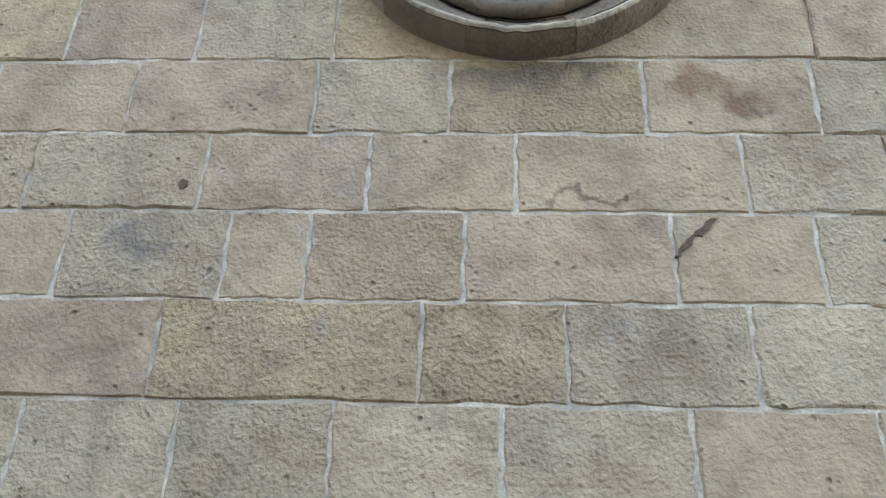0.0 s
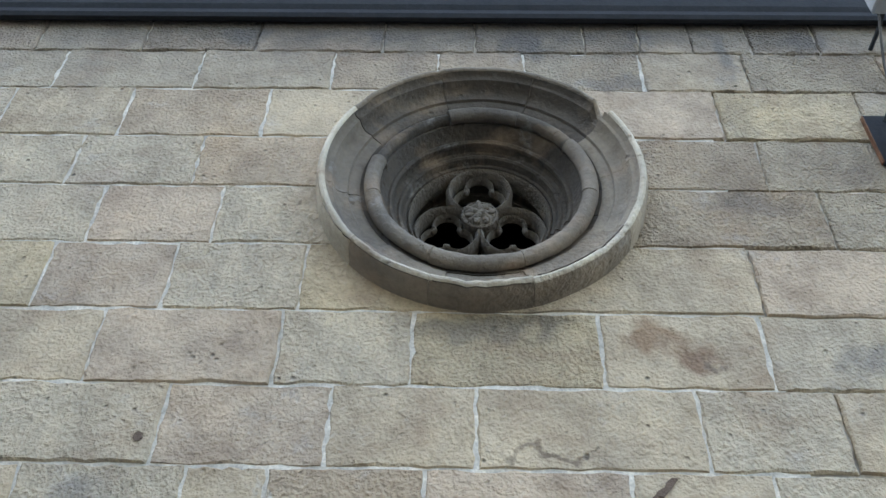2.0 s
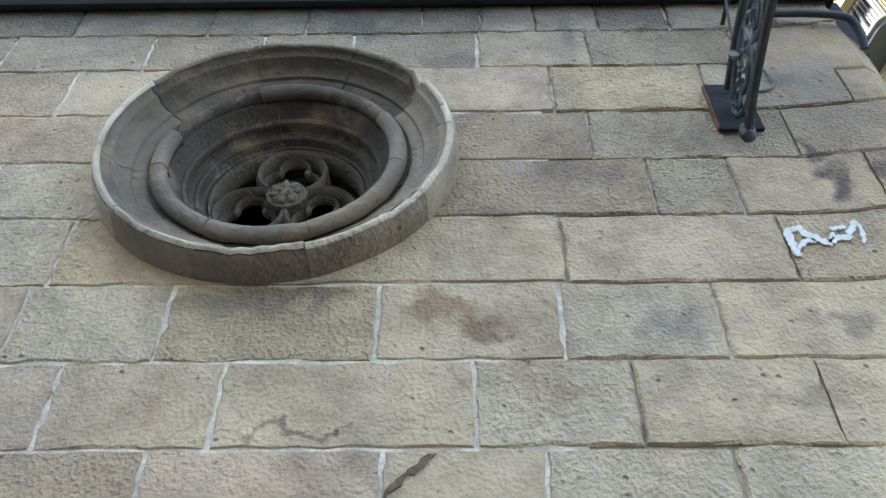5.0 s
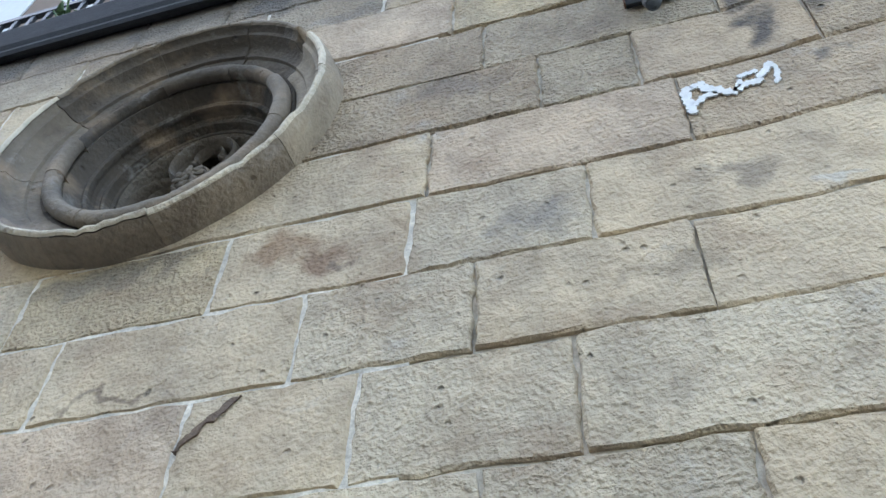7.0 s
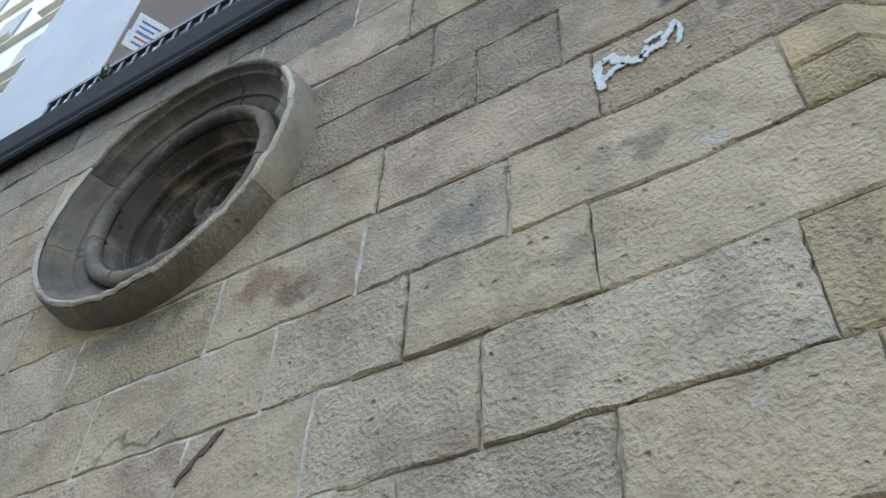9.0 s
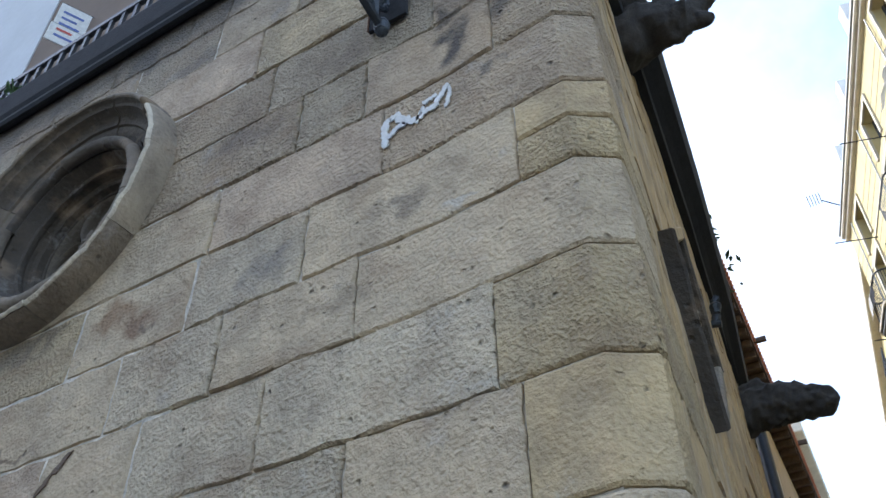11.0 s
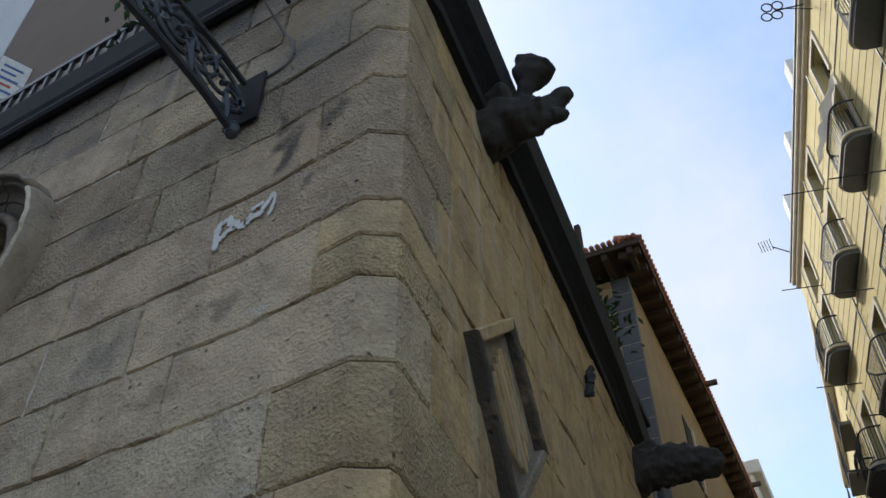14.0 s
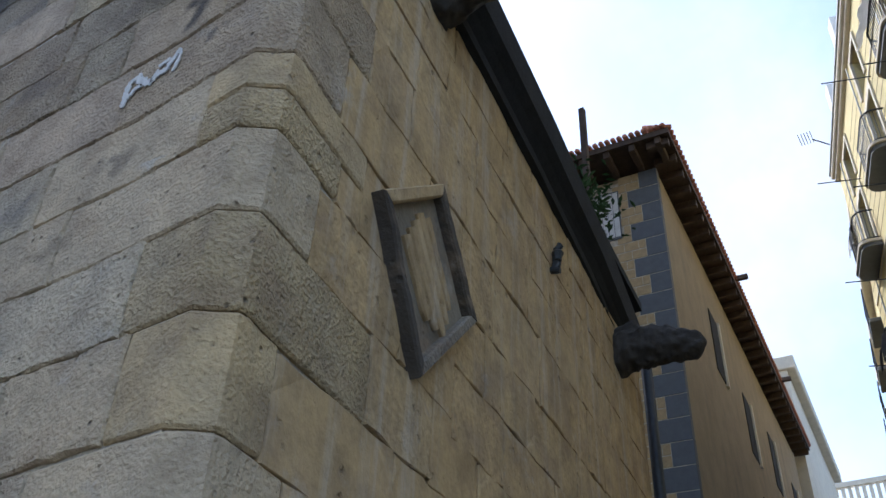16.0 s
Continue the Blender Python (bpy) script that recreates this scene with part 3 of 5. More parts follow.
def aged_and_lit(ob, a, b, what):
    """The colour of a ring stone, painted light and shade included, by where it sits in the ring."""
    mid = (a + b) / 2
    c = next((row[what] for row in AGE_AND_LIGHT if row[0] <= mid < row[1]), AGE_AND_LIGHT[0][what])
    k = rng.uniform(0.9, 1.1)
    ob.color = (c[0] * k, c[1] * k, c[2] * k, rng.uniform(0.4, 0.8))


for a, b in zip(OUT, OUT[1:]):
    chip = (31.0, 38.5) if a == 31 else None
    aged_and_lit(part("rim_stone", ring_segment(PROFILE, a, b, rng, chip), RIMSTONE, rose, smooth=True), a, b, 2)
    aged_and_lit(part("rim_lip", ring_segment(LIP, a, b, rng, chip), RIMSTONE, rose, "worn lip with painted light and shade", smooth=True), a, b, 3)
    aged_and_lit(part("splay_stone", ring_segment(SPLAY_PROFILE, a + 2, b + 2, rng, chip), SPLAY, rose, smooth=True), a, b, 4)
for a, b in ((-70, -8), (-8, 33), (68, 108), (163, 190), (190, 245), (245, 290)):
    aged_and_lit(part("roll_moulding", ring_segment(ROLL, a, b, rng), SPLAY, rose, smooth=True), a, b, 5)
aged_and_lit(part("roll_moulding", ring_segment([(0.575 + (r - 0.575) * 0.82, y + 0.004) for r, y in ROLL], 33, 68, rng), SPLAY, rose, smooth=True), 33, 68, 5)
part("roll_moulding", ring_segment([(0.585 + (r - 0.575) * 0.7, y + 0.03) for r, y in ROLL], 108, 163, rng), GRIMY_SHADE, rose, "broken stretch of the roll moulding", smooth=True)
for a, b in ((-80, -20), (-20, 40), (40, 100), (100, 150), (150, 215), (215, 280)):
    part("reveal_stone", ring_segment([(0.637, 3.098), (0.61, 3.115), (0.57, 3.122)] + INNER, a, b, rng), GRIMY_SHADE, rose, smooth=True)


def bar_ring(bm, cx, cz, r, w, y0, y1, a0=0, a1=360, n=40):
    """A moulded stone bar bent round a circle: a rounded front, chamfered sides."""
    full = a1 - a0 >= 359
    prof = [(-w, y1), (-w, y0 + 0.035), (-w * 0.45, y0 + 0.008), (0, y0), (w * 0.45, y0 + 0.008), (w, y0 + 0.035), (w, y1)]
    rows = []
    for i in range(n if full else n + 1):
        a = math.radians(a0 + (a1 - a0) * i / n)
        rows.append([bm.verts.new((cx + (r + d) * math.cos(a), y, cz + (r + d) * math.sin(a))) for d, y in prof])
    m = len(rows)
    for i in range(m if full else m - 1):
        p, q = rows[i], rows[(i + 1) % m]
        for j in range(len(prof)):
            k = (j + 1) % len(prof)
            bm.faces.new((p[j], p[k], q[k], q[j]))
    if not full:
        bm.faces.new(rows[0]), bm.faces.new(rows[-1][::-1])


LOBE_R, LOBE_D = 0.172, 0.206
for k, a in enumerate((90, 210, 330)):
    lx, lz = CX + LOBE_D * math.cos(math.radians(a)), CZ + LOBE_D * math.sin(math.radians(a))
    bm = bmesh.new()
    bar_ring(bm, lx, lz, LOBE_R, 0.017, 3.325, 3.435)
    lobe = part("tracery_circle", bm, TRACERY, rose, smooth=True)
    # cusps: three small foils inside each circle
    for c in (a, a + 120, a - 120):
        fx, fz = lx + 0.075 * math.cos(math.radians(c)), lz + 0.075 * math.sin(math.radians(c))
        bm = bmesh.new()
        bar_ring(bm, fx, fz, 0.076, 0.011, 3.365, 3.42, c - 112, c + 112, 22)
        for e in (c - 112, c + 112):
            r = bmesh.ops.create_uvsphere(bm, u_segments=8, v_segments=6, radius=0.017)
            bmesh.ops.transform(bm, matrix=Matrix.Translation((fx + 0.074 * math.cos(math.radians(e)), 3.39, fz + 0.074 * math.sin(math.radians(e)))) @ Matrix.Diagonal((1, 1.5, 1, 1)), verts=r["verts"])
        cusp = part("cusp", bm, TRACERY, lobe, smooth=True)
bm = bmesh.new()
bar_ring(bm, CX, CZ, 0.389, 0.016, 3.33, 3.45, n=72)
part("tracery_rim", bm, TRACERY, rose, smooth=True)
bm = bmesh.new()
# a drum with a domed, leaf-carved face
BOSS = [(0.098, 3.43), (0.101, 3.37), (0.104, 3.335), (0.100, 3.318), (0.090, 3.312), (0.084, 3.318), (0.074, 3.306), (0.058, 3.296), (0.040, 3.291), (0.020, 3.288)]
rows = []
for i, (r, y) in enumerate(BOSS):
    row = []
    for j in range(60):
        q = 2 * math.pi * j / 60
        wave = 0.012 * math.cos(5 * q + 9 * r) * math.sin(40 * r) + 0.007 * noise.noise((math.cos(q) * 4, math.sin(q) * 4, r * 60)) if 5 <= i else 0.002 * noise.noise((math.cos(q) * 5, math.sin(q) * 5, i))
        row.append(bm.verts.new((CX + r * math.cos(q), y + wave, CZ + r * math.sin(q))))
    rows.append(row)
for p, q in zip(rows, rows[1:]):
    for j in range(60):
        bm.faces.new((p[j], p[(j + 1) % 60], q[(j + 1) % 60], q[j]))
bm.faces.new(rows[-1])
boss = part("boss", bm, TRACERY, rose, "carved leaf rosette boss", smooth=True)
rng = random.Random(77)
for ringn, rr, size, y in ((7, 0.062, 0.024, 3.298), (4, 0.028, 0.020, 3.289)):
    for j in range(ringn):
        q = 2 * math.pi * (j + rng.uniform(-0.15, 0.15)) / ringn
        bm = bmesh.new()
        bmesh.ops.create_uvsphere(bm, u_segments=9, v_segments=6, radius=size)
        for v in bm.verts:
            v.co *= 1 + 0.25 * noise.noise(v.co * 60 + Vector((j, rr * 50, 0)))
        bmesh.ops.transform(bm, matrix=Matrix.Translation((CX + rr * math.cos(q), y, CZ + rr * math.sin(q))) @ pose(0, 0, 0, 0, -math.degrees(q) + rng.uniform(-35, 35), 0) @ Matrix.Diagonal((1.1, 0.4, 0.7, 1)), verts=bm.verts[:])
        part("petal", bm, TRACERY, boss, smooth=True)
# the room behind the tracery, its darkness painted on in near black
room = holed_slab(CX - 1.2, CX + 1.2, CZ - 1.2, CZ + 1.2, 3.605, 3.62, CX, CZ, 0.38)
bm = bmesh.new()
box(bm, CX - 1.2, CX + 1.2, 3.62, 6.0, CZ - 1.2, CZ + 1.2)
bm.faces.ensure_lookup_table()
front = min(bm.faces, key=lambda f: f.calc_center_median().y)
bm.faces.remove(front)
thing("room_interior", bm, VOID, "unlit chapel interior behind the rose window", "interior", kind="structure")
bm = bmesh.new()
sweep(bm, [(CX + 0.402 * math.cos(a), 3.555, CZ + 0.402 * math.sin(a)) for a in [2 * math.pi * i / 48 for i in range(48)]], 0.01, 6, True)
part("inner_edge", bm, TRACERY, rose)
bm = bmesh.new()
rows = [[bm.verts.new((CX + 0.399 * math.cos(2 * math.pi * i / 48), y, CZ + 0.399 * math.sin(2 * math.pi * i / 48))) for i in range(48)] for y in (3.53, 3.63)]
for i in range(48):
    bm.faces.new((rows[0][i], rows[0][(i + 1) % 48], rows[1][(i + 1) % 48], rows[1][i]))
part("sleeve", bm, TRACERY, rose)
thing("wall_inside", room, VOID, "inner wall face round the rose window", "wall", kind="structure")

# ---- eaves ----
bm = bmesh.new()
prof = [(3.088, 6.64), (3.075, 6.60), (3.05, 6.59), (3.03, 6.59), (3.016, 6.62), (3.024, 6.67), (3.008, 6.71), (3.0, 6.95), (3.01, 6.985), (3.25, 6.99), (3.25, 6.70)]
ends = []
for x in (-6.5, C0 + 0.06):
    ends.append([bm.verts.new((x, y, z)) for y, z in prof])
for i in range(len(prof)):
    j = (i + 1) % len(prof)
    bm.faces.new((ends[0][i], ends[0][j], ends[1][j], ends[1][i]))
bm.faces.new(ends[0]), bm.faces.new(ends[1][::-1])
thing("front_eave", bm, LEAD, "dark moulded eave and gutter over the chapel front", "eave", kind="structure")

bm = bmesh.new()
prof = [(-0.02, 6.16), (0.05, 6.17), (0.06, 6.24), (0.02, 6.28), (0.10, 6.35), (0.17, 6.40), (0.20, 6.64), (0.12, 6.80), (-0.4, 6.84), (-0.4, 6.2)]
ends = [[bm.verts.new(side_point(u, w * (0.15 if u < 0 and w > 0 else 1.0) - (0.05 * max(u - 4.0, 0) if w > 0.03 else 0), z - 0.015 * u)) for w, z in prof] for u in (-0.02, 0.3, 1.5, 3.0, 4.5, SIDE_END)]
for a, b in zip(ends, ends[1:]):
    for i in range(len(prof)):
        j = (i + 1) % len(prof)
        bm.faces.new((a[i], a[j], b[j], b[i]))
bm.faces.new(ends[0]), bm.faces.new(ends[-1][::-1])
thing("side_eave", bm, LEAD, "dark eave with gutter along the side wall", "eave", kind="structure")
bm = bmesh.new()
q = [Vector((-6.5, 3.3, 6.83)), Vector((C0 + 0.1, 3.3, 6.83)), side_point(SIDE_END, 0.1, 6.83), Vector((-6.5, 9.0, 6.83))]
lo, hi = [bm.verts.new(p) for p in q], [bm.verts.new(p + Vector((0, 0, 0.1))) for p in q]
bm.faces.new(lo), bm.faces.new(hi)
for i in range(4):
    bm.faces.new((lo[i], lo[(i + 1) % 4], hi[(i + 1) % 4], hi[i]))
thing("chapel_roof", bm, LEAD, "flat dark roof deck of the chapel", "roof", kind="structure")

# ---- gargoyles ----
def blob(bm, path, radius, squash=(1, 1), sides=14, rough=0.02, seed=0.0):
    """A worn carved limb: rings along a path, pushed in and out by noise."""
    pts = [Vector(p) for p in path]
    rings = []
    for i, (p, r) in enumerate(zip(pts, radius)):
        t = (pts[min(i + 1, len(pts) - 1)] - pts[max(i - 1, 0)]).normalized()
        s = t.cross(Vector((0, 0, 1)))
        s = s.normalized() if s.length > 0.05 else Vector((0, 1, 0))
        w = s.cross(t)
        ring = []
        for j in range(sides):
            a = 2 * math.pi * j / sides
            v = p + s * math.cos(a) * r * squash[0] + w * math.sin(a) * r * squash[1]
            k = noise.noise(v * 11 + Vector((seed, 0, 0))) * rough + noise.noise(v * 27) * rough * 0.5
            ring.append(bm.verts.new(v + (v - p).normalized() * k))
        rings.append(ring)
    for a, b in zip(rings, rings[1:]):
        for j in range(sides):
            bm.faces.new((a[j], a[(j + 1) % sides], b[(j + 1) % sides], b[j]))
    bm.faces.new(rings[0]), bm.faces.new(rings[-1][::-1])
    return bm


def one_skin(ob):
    """Melts the carved limbs of a figure into one weathered surface."""
    m = ob.modifiers.new("skin", "REMESH")
    m.mode, m.voxel_size, m.use_smooth_shade = "VOXEL", 0.012, True
    return ob


def dense(path, radius, k=5):
    P, R = [], []
    for i in range(len(path) - 1):
        for s in range(k):
            t = s / k
            P.append(Vector(path[i]).lerp(Vector(path[i + 1]), t))
            R.append(radius[i] + (radius[i + 1] - radius[i]) * t)
    return P + [Vector(path[-1])], R + [radius[-1]]


G1 = side_point(1.22, -0.06, 6.15)
def g1(u, w, z):
    return G1 + SIDE_U * u + SIDE_N * w + Vector((0, 0, z))


bm = bmesh.new()
# trunk, shoulder stub, flared head on a thin neck, and a stump with a torn lower edge
blob(bm, *dense([g1(0, -0.05, -0.06), g1(0, 0.16, 0.0), g1(0, 0.34, 0.02), g1(0, 0.47, 0.0)], [0.20, 0.18, 0.15, 0.11], 7), rough=0.045)
blob(bm, *dense([g1(-0.08, 0.04, 0.16), g1(-0.08, 0.22, 0.20), g1(-0.08, 0.26, 0.20)], [0.10, 0.10, 0.07]), rough=0.02)
blob(bm, *dense([g1(-0.02, 0.30, 0.08), g1(-0.02, 0.33, 0.20), g1(-0.03, 0.36, 0.27), g1(-0.04, 0.41, 0.38), g1(-0.05, 0.45, 0.45), g1(-0.05, 0.458, 0.46)], [0.085, 0.056, 0.078, 0.150, 0.165, 0.150]), squash=(0.75, 1.0), rough=0.03, sides=7, seed=4)
blob(bm, *dense([g1(0.0, 0.42, 0.0), g1(0.02, 0.52, 0.08), g1(0.02, 0.60, 0.14), g1(0.02, 0.645, 0.16)], [0.10, 0.078, 0.068, 0.04]), rough=0.02, seed=9)
for k in range(4):
    blob(bm, *dense([g1(0.0, 0.30 + 0.07 * k, -0.06), g1(0.01, 0.36 + 0.07 * k, -0.13 + 0.025 * k), g1(0.01, 0.40 + 0.07 * k, -0.15 + 0.035 * k)], [0.06, 0.045, 0.015]), rough=0.012, sides=9, seed=20 + k)
one_skin(thing("gargoyle", bm, SOOTY, "broken dark stone gargoyle under the eave near the corner", "gargoyle", "gargoyles", smooth=True))

G2 = side_point(5.4, 0, 5.82)
def g2(u, w, z):
    return G2 + SIDE_U * u + SIDE_N * w + Vector((0, 0, z))


bm = bmesh.new()
blob(bm, *dense([g2(0, -0.05, 0.0), g2(0, 0.15, 0.02), g2(0, 0.35, 0.03), g2(0, 0.55, 0.0), g2(0, 0.70, -0.05), g2(0, 0.78, -0.10)], [0.22, 0.205, 0.19, 0.165, 0.125, 0.06], 7), rough=0.05)
blob(bm, *dense([g2(0, 0.02, 0.14), g2(0, 0.14, 0.19), g2(0, 0.24, 0.16)], [0.11, 0.13, 0.09]), rough=0.03)
for k in range(30):
    # rows of worn feathers along the flank and belly
    w, a = 0.14 + 0.055 * (k // 3), math.radians(150 + 48 * (k % 3) + 12 * (k // 3 % 2))
    r = 0.178 - 0.007 * (k // 3)
    blob(bm, *dense([g2(r * math.cos(a), w, r * math.sin(a) * 0.95 + 0.02), g2(r * math.cos(a) * 1.04, w + 0.05, r * math.sin(a)), g2(r * math.cos(a) * 0.92, w + 0.10, r * math.sin(a) * 0.9)], [0.022, 0.032, 0.010], 3), sides=8, rough=0.01, seed=k)
one_skin(thing("gargoyle", bm, SOOTY, "dark carved stone gargoyle with feathered body, far end of side wall", "gargoyle", "gargoyles", smooth=True))

# ---- lozenge stone with a shield ----
plaque = holder("lozenge_plaque", "carved sandstone lozenge frame around a worn striped shield", "plaque", side_point(1.23, 0, 3.98))
LV = [Vector((-0.54, 0.11)), Vector((0.06, 0.63)), Vector((0.555, 0.05)), Vector((-0.06, -0.60))]


def in_side(bm, u, z, w=0.0):
    bmesh.ops.transform(bm, matrix=SIDE_M @ Matrix.Translation((u, z, w)), verts=bm.verts[:])
    return bm


for i in range(4):
    a, b = LV[i], LV[(i + 1) % 4]
    ia, ib = a * 0.84, b * 0.84
    bm = bmesh.new()
    n = 10
    rows = []
    for k in range(n + 1):
        t = k / n
        o, q = a.lerp(b, t), ia.lerp(ib, t)
        d = 0.006 * noise.noise((k * 0.7, i * 3.1, 0))
        rows.append([bm.verts.new((p.x + d, p.y + d, w)) for p, w in ((o, -0.06), (o, 0.055 + d), (o.lerp(q, 0.12), 0.068 + d), (o.lerp(q, 0.85), 0.066 + d), (q, 0.055 + d), (q, -0.05))])
    for p, q in zip(rows, rows[1:]):
        for j in range(5):
            bm.faces.new((p[j], p[j + 1], q[j + 1], q[j]))
    # the two rails turned from the sky have shade painted into their stone
    part("frame_rail", in_side(bm, 1.23, 3.98), (SIDE, GRIMY_SHADE, CARVED, GRIMY_SHADE)[i], plaque, ("", "frame rail with dark crust and painted shade", "", "frame rail with dark crust and painted shade")[i])
bm = bmesh.new()
vs = [bm.verts.new((p.x * 0.86, p.y * 0.86, 0.011)) for p in LV]
bk = [bm.verts.new((p.x * 0.86, p.y * 0.86, -0.05)) for p in LV]
bm.faces.new(vs)
for i in range(4):
    bm.faces.new((vs[i], vs[(i + 1) % 4], bk[(i + 1) % 4], bk[i]))
part("panel", in_side(bm, 1.23, 3.98), CARVED, plaque)
# a shield of five flat pales under a curled top edge
ALONG, ACROSS = Vector((0.65, -0.76)), Vector((0.76, 0.65))
for k in range(5):
    c = Vector((0.015, 0.02)) + ACROSS * (-0.155 + 0.078 * k)
    up, down = 0.30 - 0.03 * abs(k - 3), 0.33 - 0.06 * abs(k - 2)
    bm = bmesh.new()
    rows = []
    for i in range(9):
        q = c - ALONG * up + ALONG * (up + down) * i / 8
        half = 0.033 * (0.45 if i == 8 else 1.0)
        d = 0.006 * noise.noise((i * 0.8, k * 2.7, 0))
        rows.append([bm.verts.new((q.x + ACROSS.x * e, q.y + ACROSS.y * e, w)) for e, w in ((-half, -0.012), (-half, 0.028 + d), (-half * 0.7, 0.038 + d), (half * 0.7, 0.038 + d), (half, 0.028 + d), (half, -0.012))])
    for p, q in zip(rows, rows[1:]):
        for j in range(5):
            bm.faces.new((p[j], p[j + 1], q[j + 1], q[j]))
    bm.faces.new(rows[0]), bm.faces.new(rows[-1])
    part("pale", in_side(bm, 1.23, 3.98), SIDE, plaque)

# small bronze figure on the side wall
bm = bmesh.new()
P = lambda u, w, z: side_point(3.36 + u, w, 5.53 + z)
blob(bm, *dense([P(0, 0.02, -0.10), P(0, 0.05, -0.03), P(0, 0.05, 0.05), P(0, 0.04, 0.10)], [0.03, 0.035, 0.045, 0.02]), rough=0.015, sides=10)
blob(bm, *dense([P(-0.01, 0.04, 0.08), P(0.0, 0.08, 0.13)], [0.025, 0.03]), rough=0.01, sides=8)
blob(bm, *dense([P(0, -0.02, -0.09), P(0, 0.07, -0.11)], [0.03, 0.025]), rough=0.01, sides=8)
thing("wall_fitting", bm, IRON, "small dark metal bracket fitting on the side wall", "fitting", smooth=True)

# ---- lamp bracket on the front ----
bracket = holder("lamp_bracket", "ornate scrolled cast-iron lamp bracket with rusty wall plate", "bracket", (2.62, FRONT, 5.5))
bm = boxed(2.515, 2.735, FRONT - 0.03, FRONT - 0.008, 5.26, 5.67, None, 0.003)
plate = part("wall_plate", bm, LEAD, bracket, "blue-black iron plate with rusty rim")
part("rust_edge", boxed(2.508, 2.5145, FRONT - 0.034, FRONT - 0.006, 5.27, 5.66), RUST, plate)
BX = 2.62
ARM = [(3.05, 5.17), (2.95, 5.20), (2.84, 5.235), (2.70, 5.26), (2.55, 5.28), (2.35, 5.295), (2.10, 5.30), (1.80, 5.30)]


def arm(s, up=0.0):
    """A point of the arm: s from 0 at the wall to 1 at its tip."""
    f = s * (len(ARM) - 1)
    i = min(int(f), len(ARM) - 2)
    t = f - i
    y, z = [ARM[i][k] * (1 - t) + ARM[i + 1][k] * t for k in (0, 1)]
    return Vector((BX, y, z + up * (0.42 - 0.08 * s)))


part("lower_rail", sweep(bmesh.new(), [arm(i / 28) for i in range(29)], 0.024, 8), IRON, bracket, smooth=True)
part("upper_rail", sweep(bmesh.new(), [arm(i / 28, 1) for i in range(29)], 0.02, 8), IRON, bracket, smooth=True)


def scroll(s, r, turn, flip, dx):
    c = arm(s, 0.5)
    t = (arm(min(s + 0.02, 1)) - arm(max(s - 0.02, 0))).normalized()
    n = Vector((0, -t.z, t.y)) * -1
    pts = []
    for i in range(30):
        a = i / 29 * turn
        q = r * (1 - 0.80 * i / 29)
        pts.append(c + t * q * math.cos(a) * 1.25 + n * q * math.sin(a) * flip + Vector((dx, 0, 0)))
    return tube(pts, lambda u: 0.019 - 0.008 * u, 6)


for k, (s, r, f) in enumerate(((0.08, 0.08, 1), (0.24, 0.185, -1), (0.41, 0.13, 1), (0.56, 0.14, -1), (0.70, 0.12, 1), (0.83, 0.12, -1), (0.94, 0.09, 1))):
    part("scroll", scroll(s, r, 11.5, f, 0.0), CASTIRON, bracket, "blue-grey cast-iron scroll", smooth=True)
    for d in (f,):
        p0, p1, p2 = arm(s + 0.03, 0.5 - 0.5 * d), arm(s + 0.055, 0.5 - 0.22 * d), arm(min(s + 0.10, 1), 0.5 - 0.10 * d)
        pth = [p0.lerp(p1, t).lerp(p1.lerp(p2, t), t) + Vector((0.012 * d, 0, 0)) for t in [i / 8 for i in range(9)]]
        part("leaf", tube(pth, lambda u: 0.020 * math.sin(math.pi * (0.15 + 0.8 * u)) + 0.004, 6), CASTIRON, bracket, smooth=True)
bm = bmesh.new()
blob(bm, *dense([Vector((BX, FRONT - 0.055, 5.24)), Vector((BX, FRONT - 0.062, 5.19)), Vector((BX, FRONT - 0.06, 5.14)), Vector((BX, FRONT - 0.055, 5.12))], [0.022, 0.042, 0.032, 0.012]), rough=0.004, sides=10)
part("finial", bm, CASTIRON, bracket, smooth=True)
lamp_cable = tube(flowing([(2.70, FRONT - 0.35, 6.35), (2.78, FRONT - 0.02, 6.05), (2.86, FRONT - 0.015, 5.90), (2.90, FRONT - 0.014, 5.72), (2.86, FRONT - 0.014, 5.64), (2.76, FRONT - 0.014, 5.62), (2.70, FRONT - 0.02, 5.62)]), 0.008, 6)
thing("lamp_cable", lamp_cable, CABLE, "grey electric cable clipped to the stone wall", "cable", smooth=True)
flood = holder("floodlight", "pale box floodlight beside the lamp bracket", "floodlight", (2.72, 2.75, 6.3))
part("housing", boxed(2.66, 2.86, 2.62, 2.80, 6.28, 6.44, None, 0.012), PLASTICGREY, flood)
part("arm", tube([(2.76, 2.78, 6.36), (2.78, 2.95, 6.36), (2.78, FRONT, 6.36)], 0.014, 8), IRON, flood)
part("glass_front", boxed(2.68, 2.84, 2.612, 2.62, 6.295, 6.425), GLASS, flood)
thing("drain_pipe", tube(flowing([(3.05, FRONT - 0.05, 6.40), (3.25, FRONT - 0.06, 6.38), (3.40, FRONT - 0.06, 6.36), (3.50, FRONT - 0.05, 6.33), (3.55, FRONT + 0.0, 6.24), (3.56, FRONT + 0.05, 6.16)]), 0.024, 10), IRON, "dark bent pipe under the eave at the corner", "pipe", smooth=True)
thing("cable_box", boxed(2.90, 3.02, FRONT - 0.10, FRONT - 0.008, 6.33, 6.45, None, 0.012), LEAD, "dark junction box under the eave", "junction box")

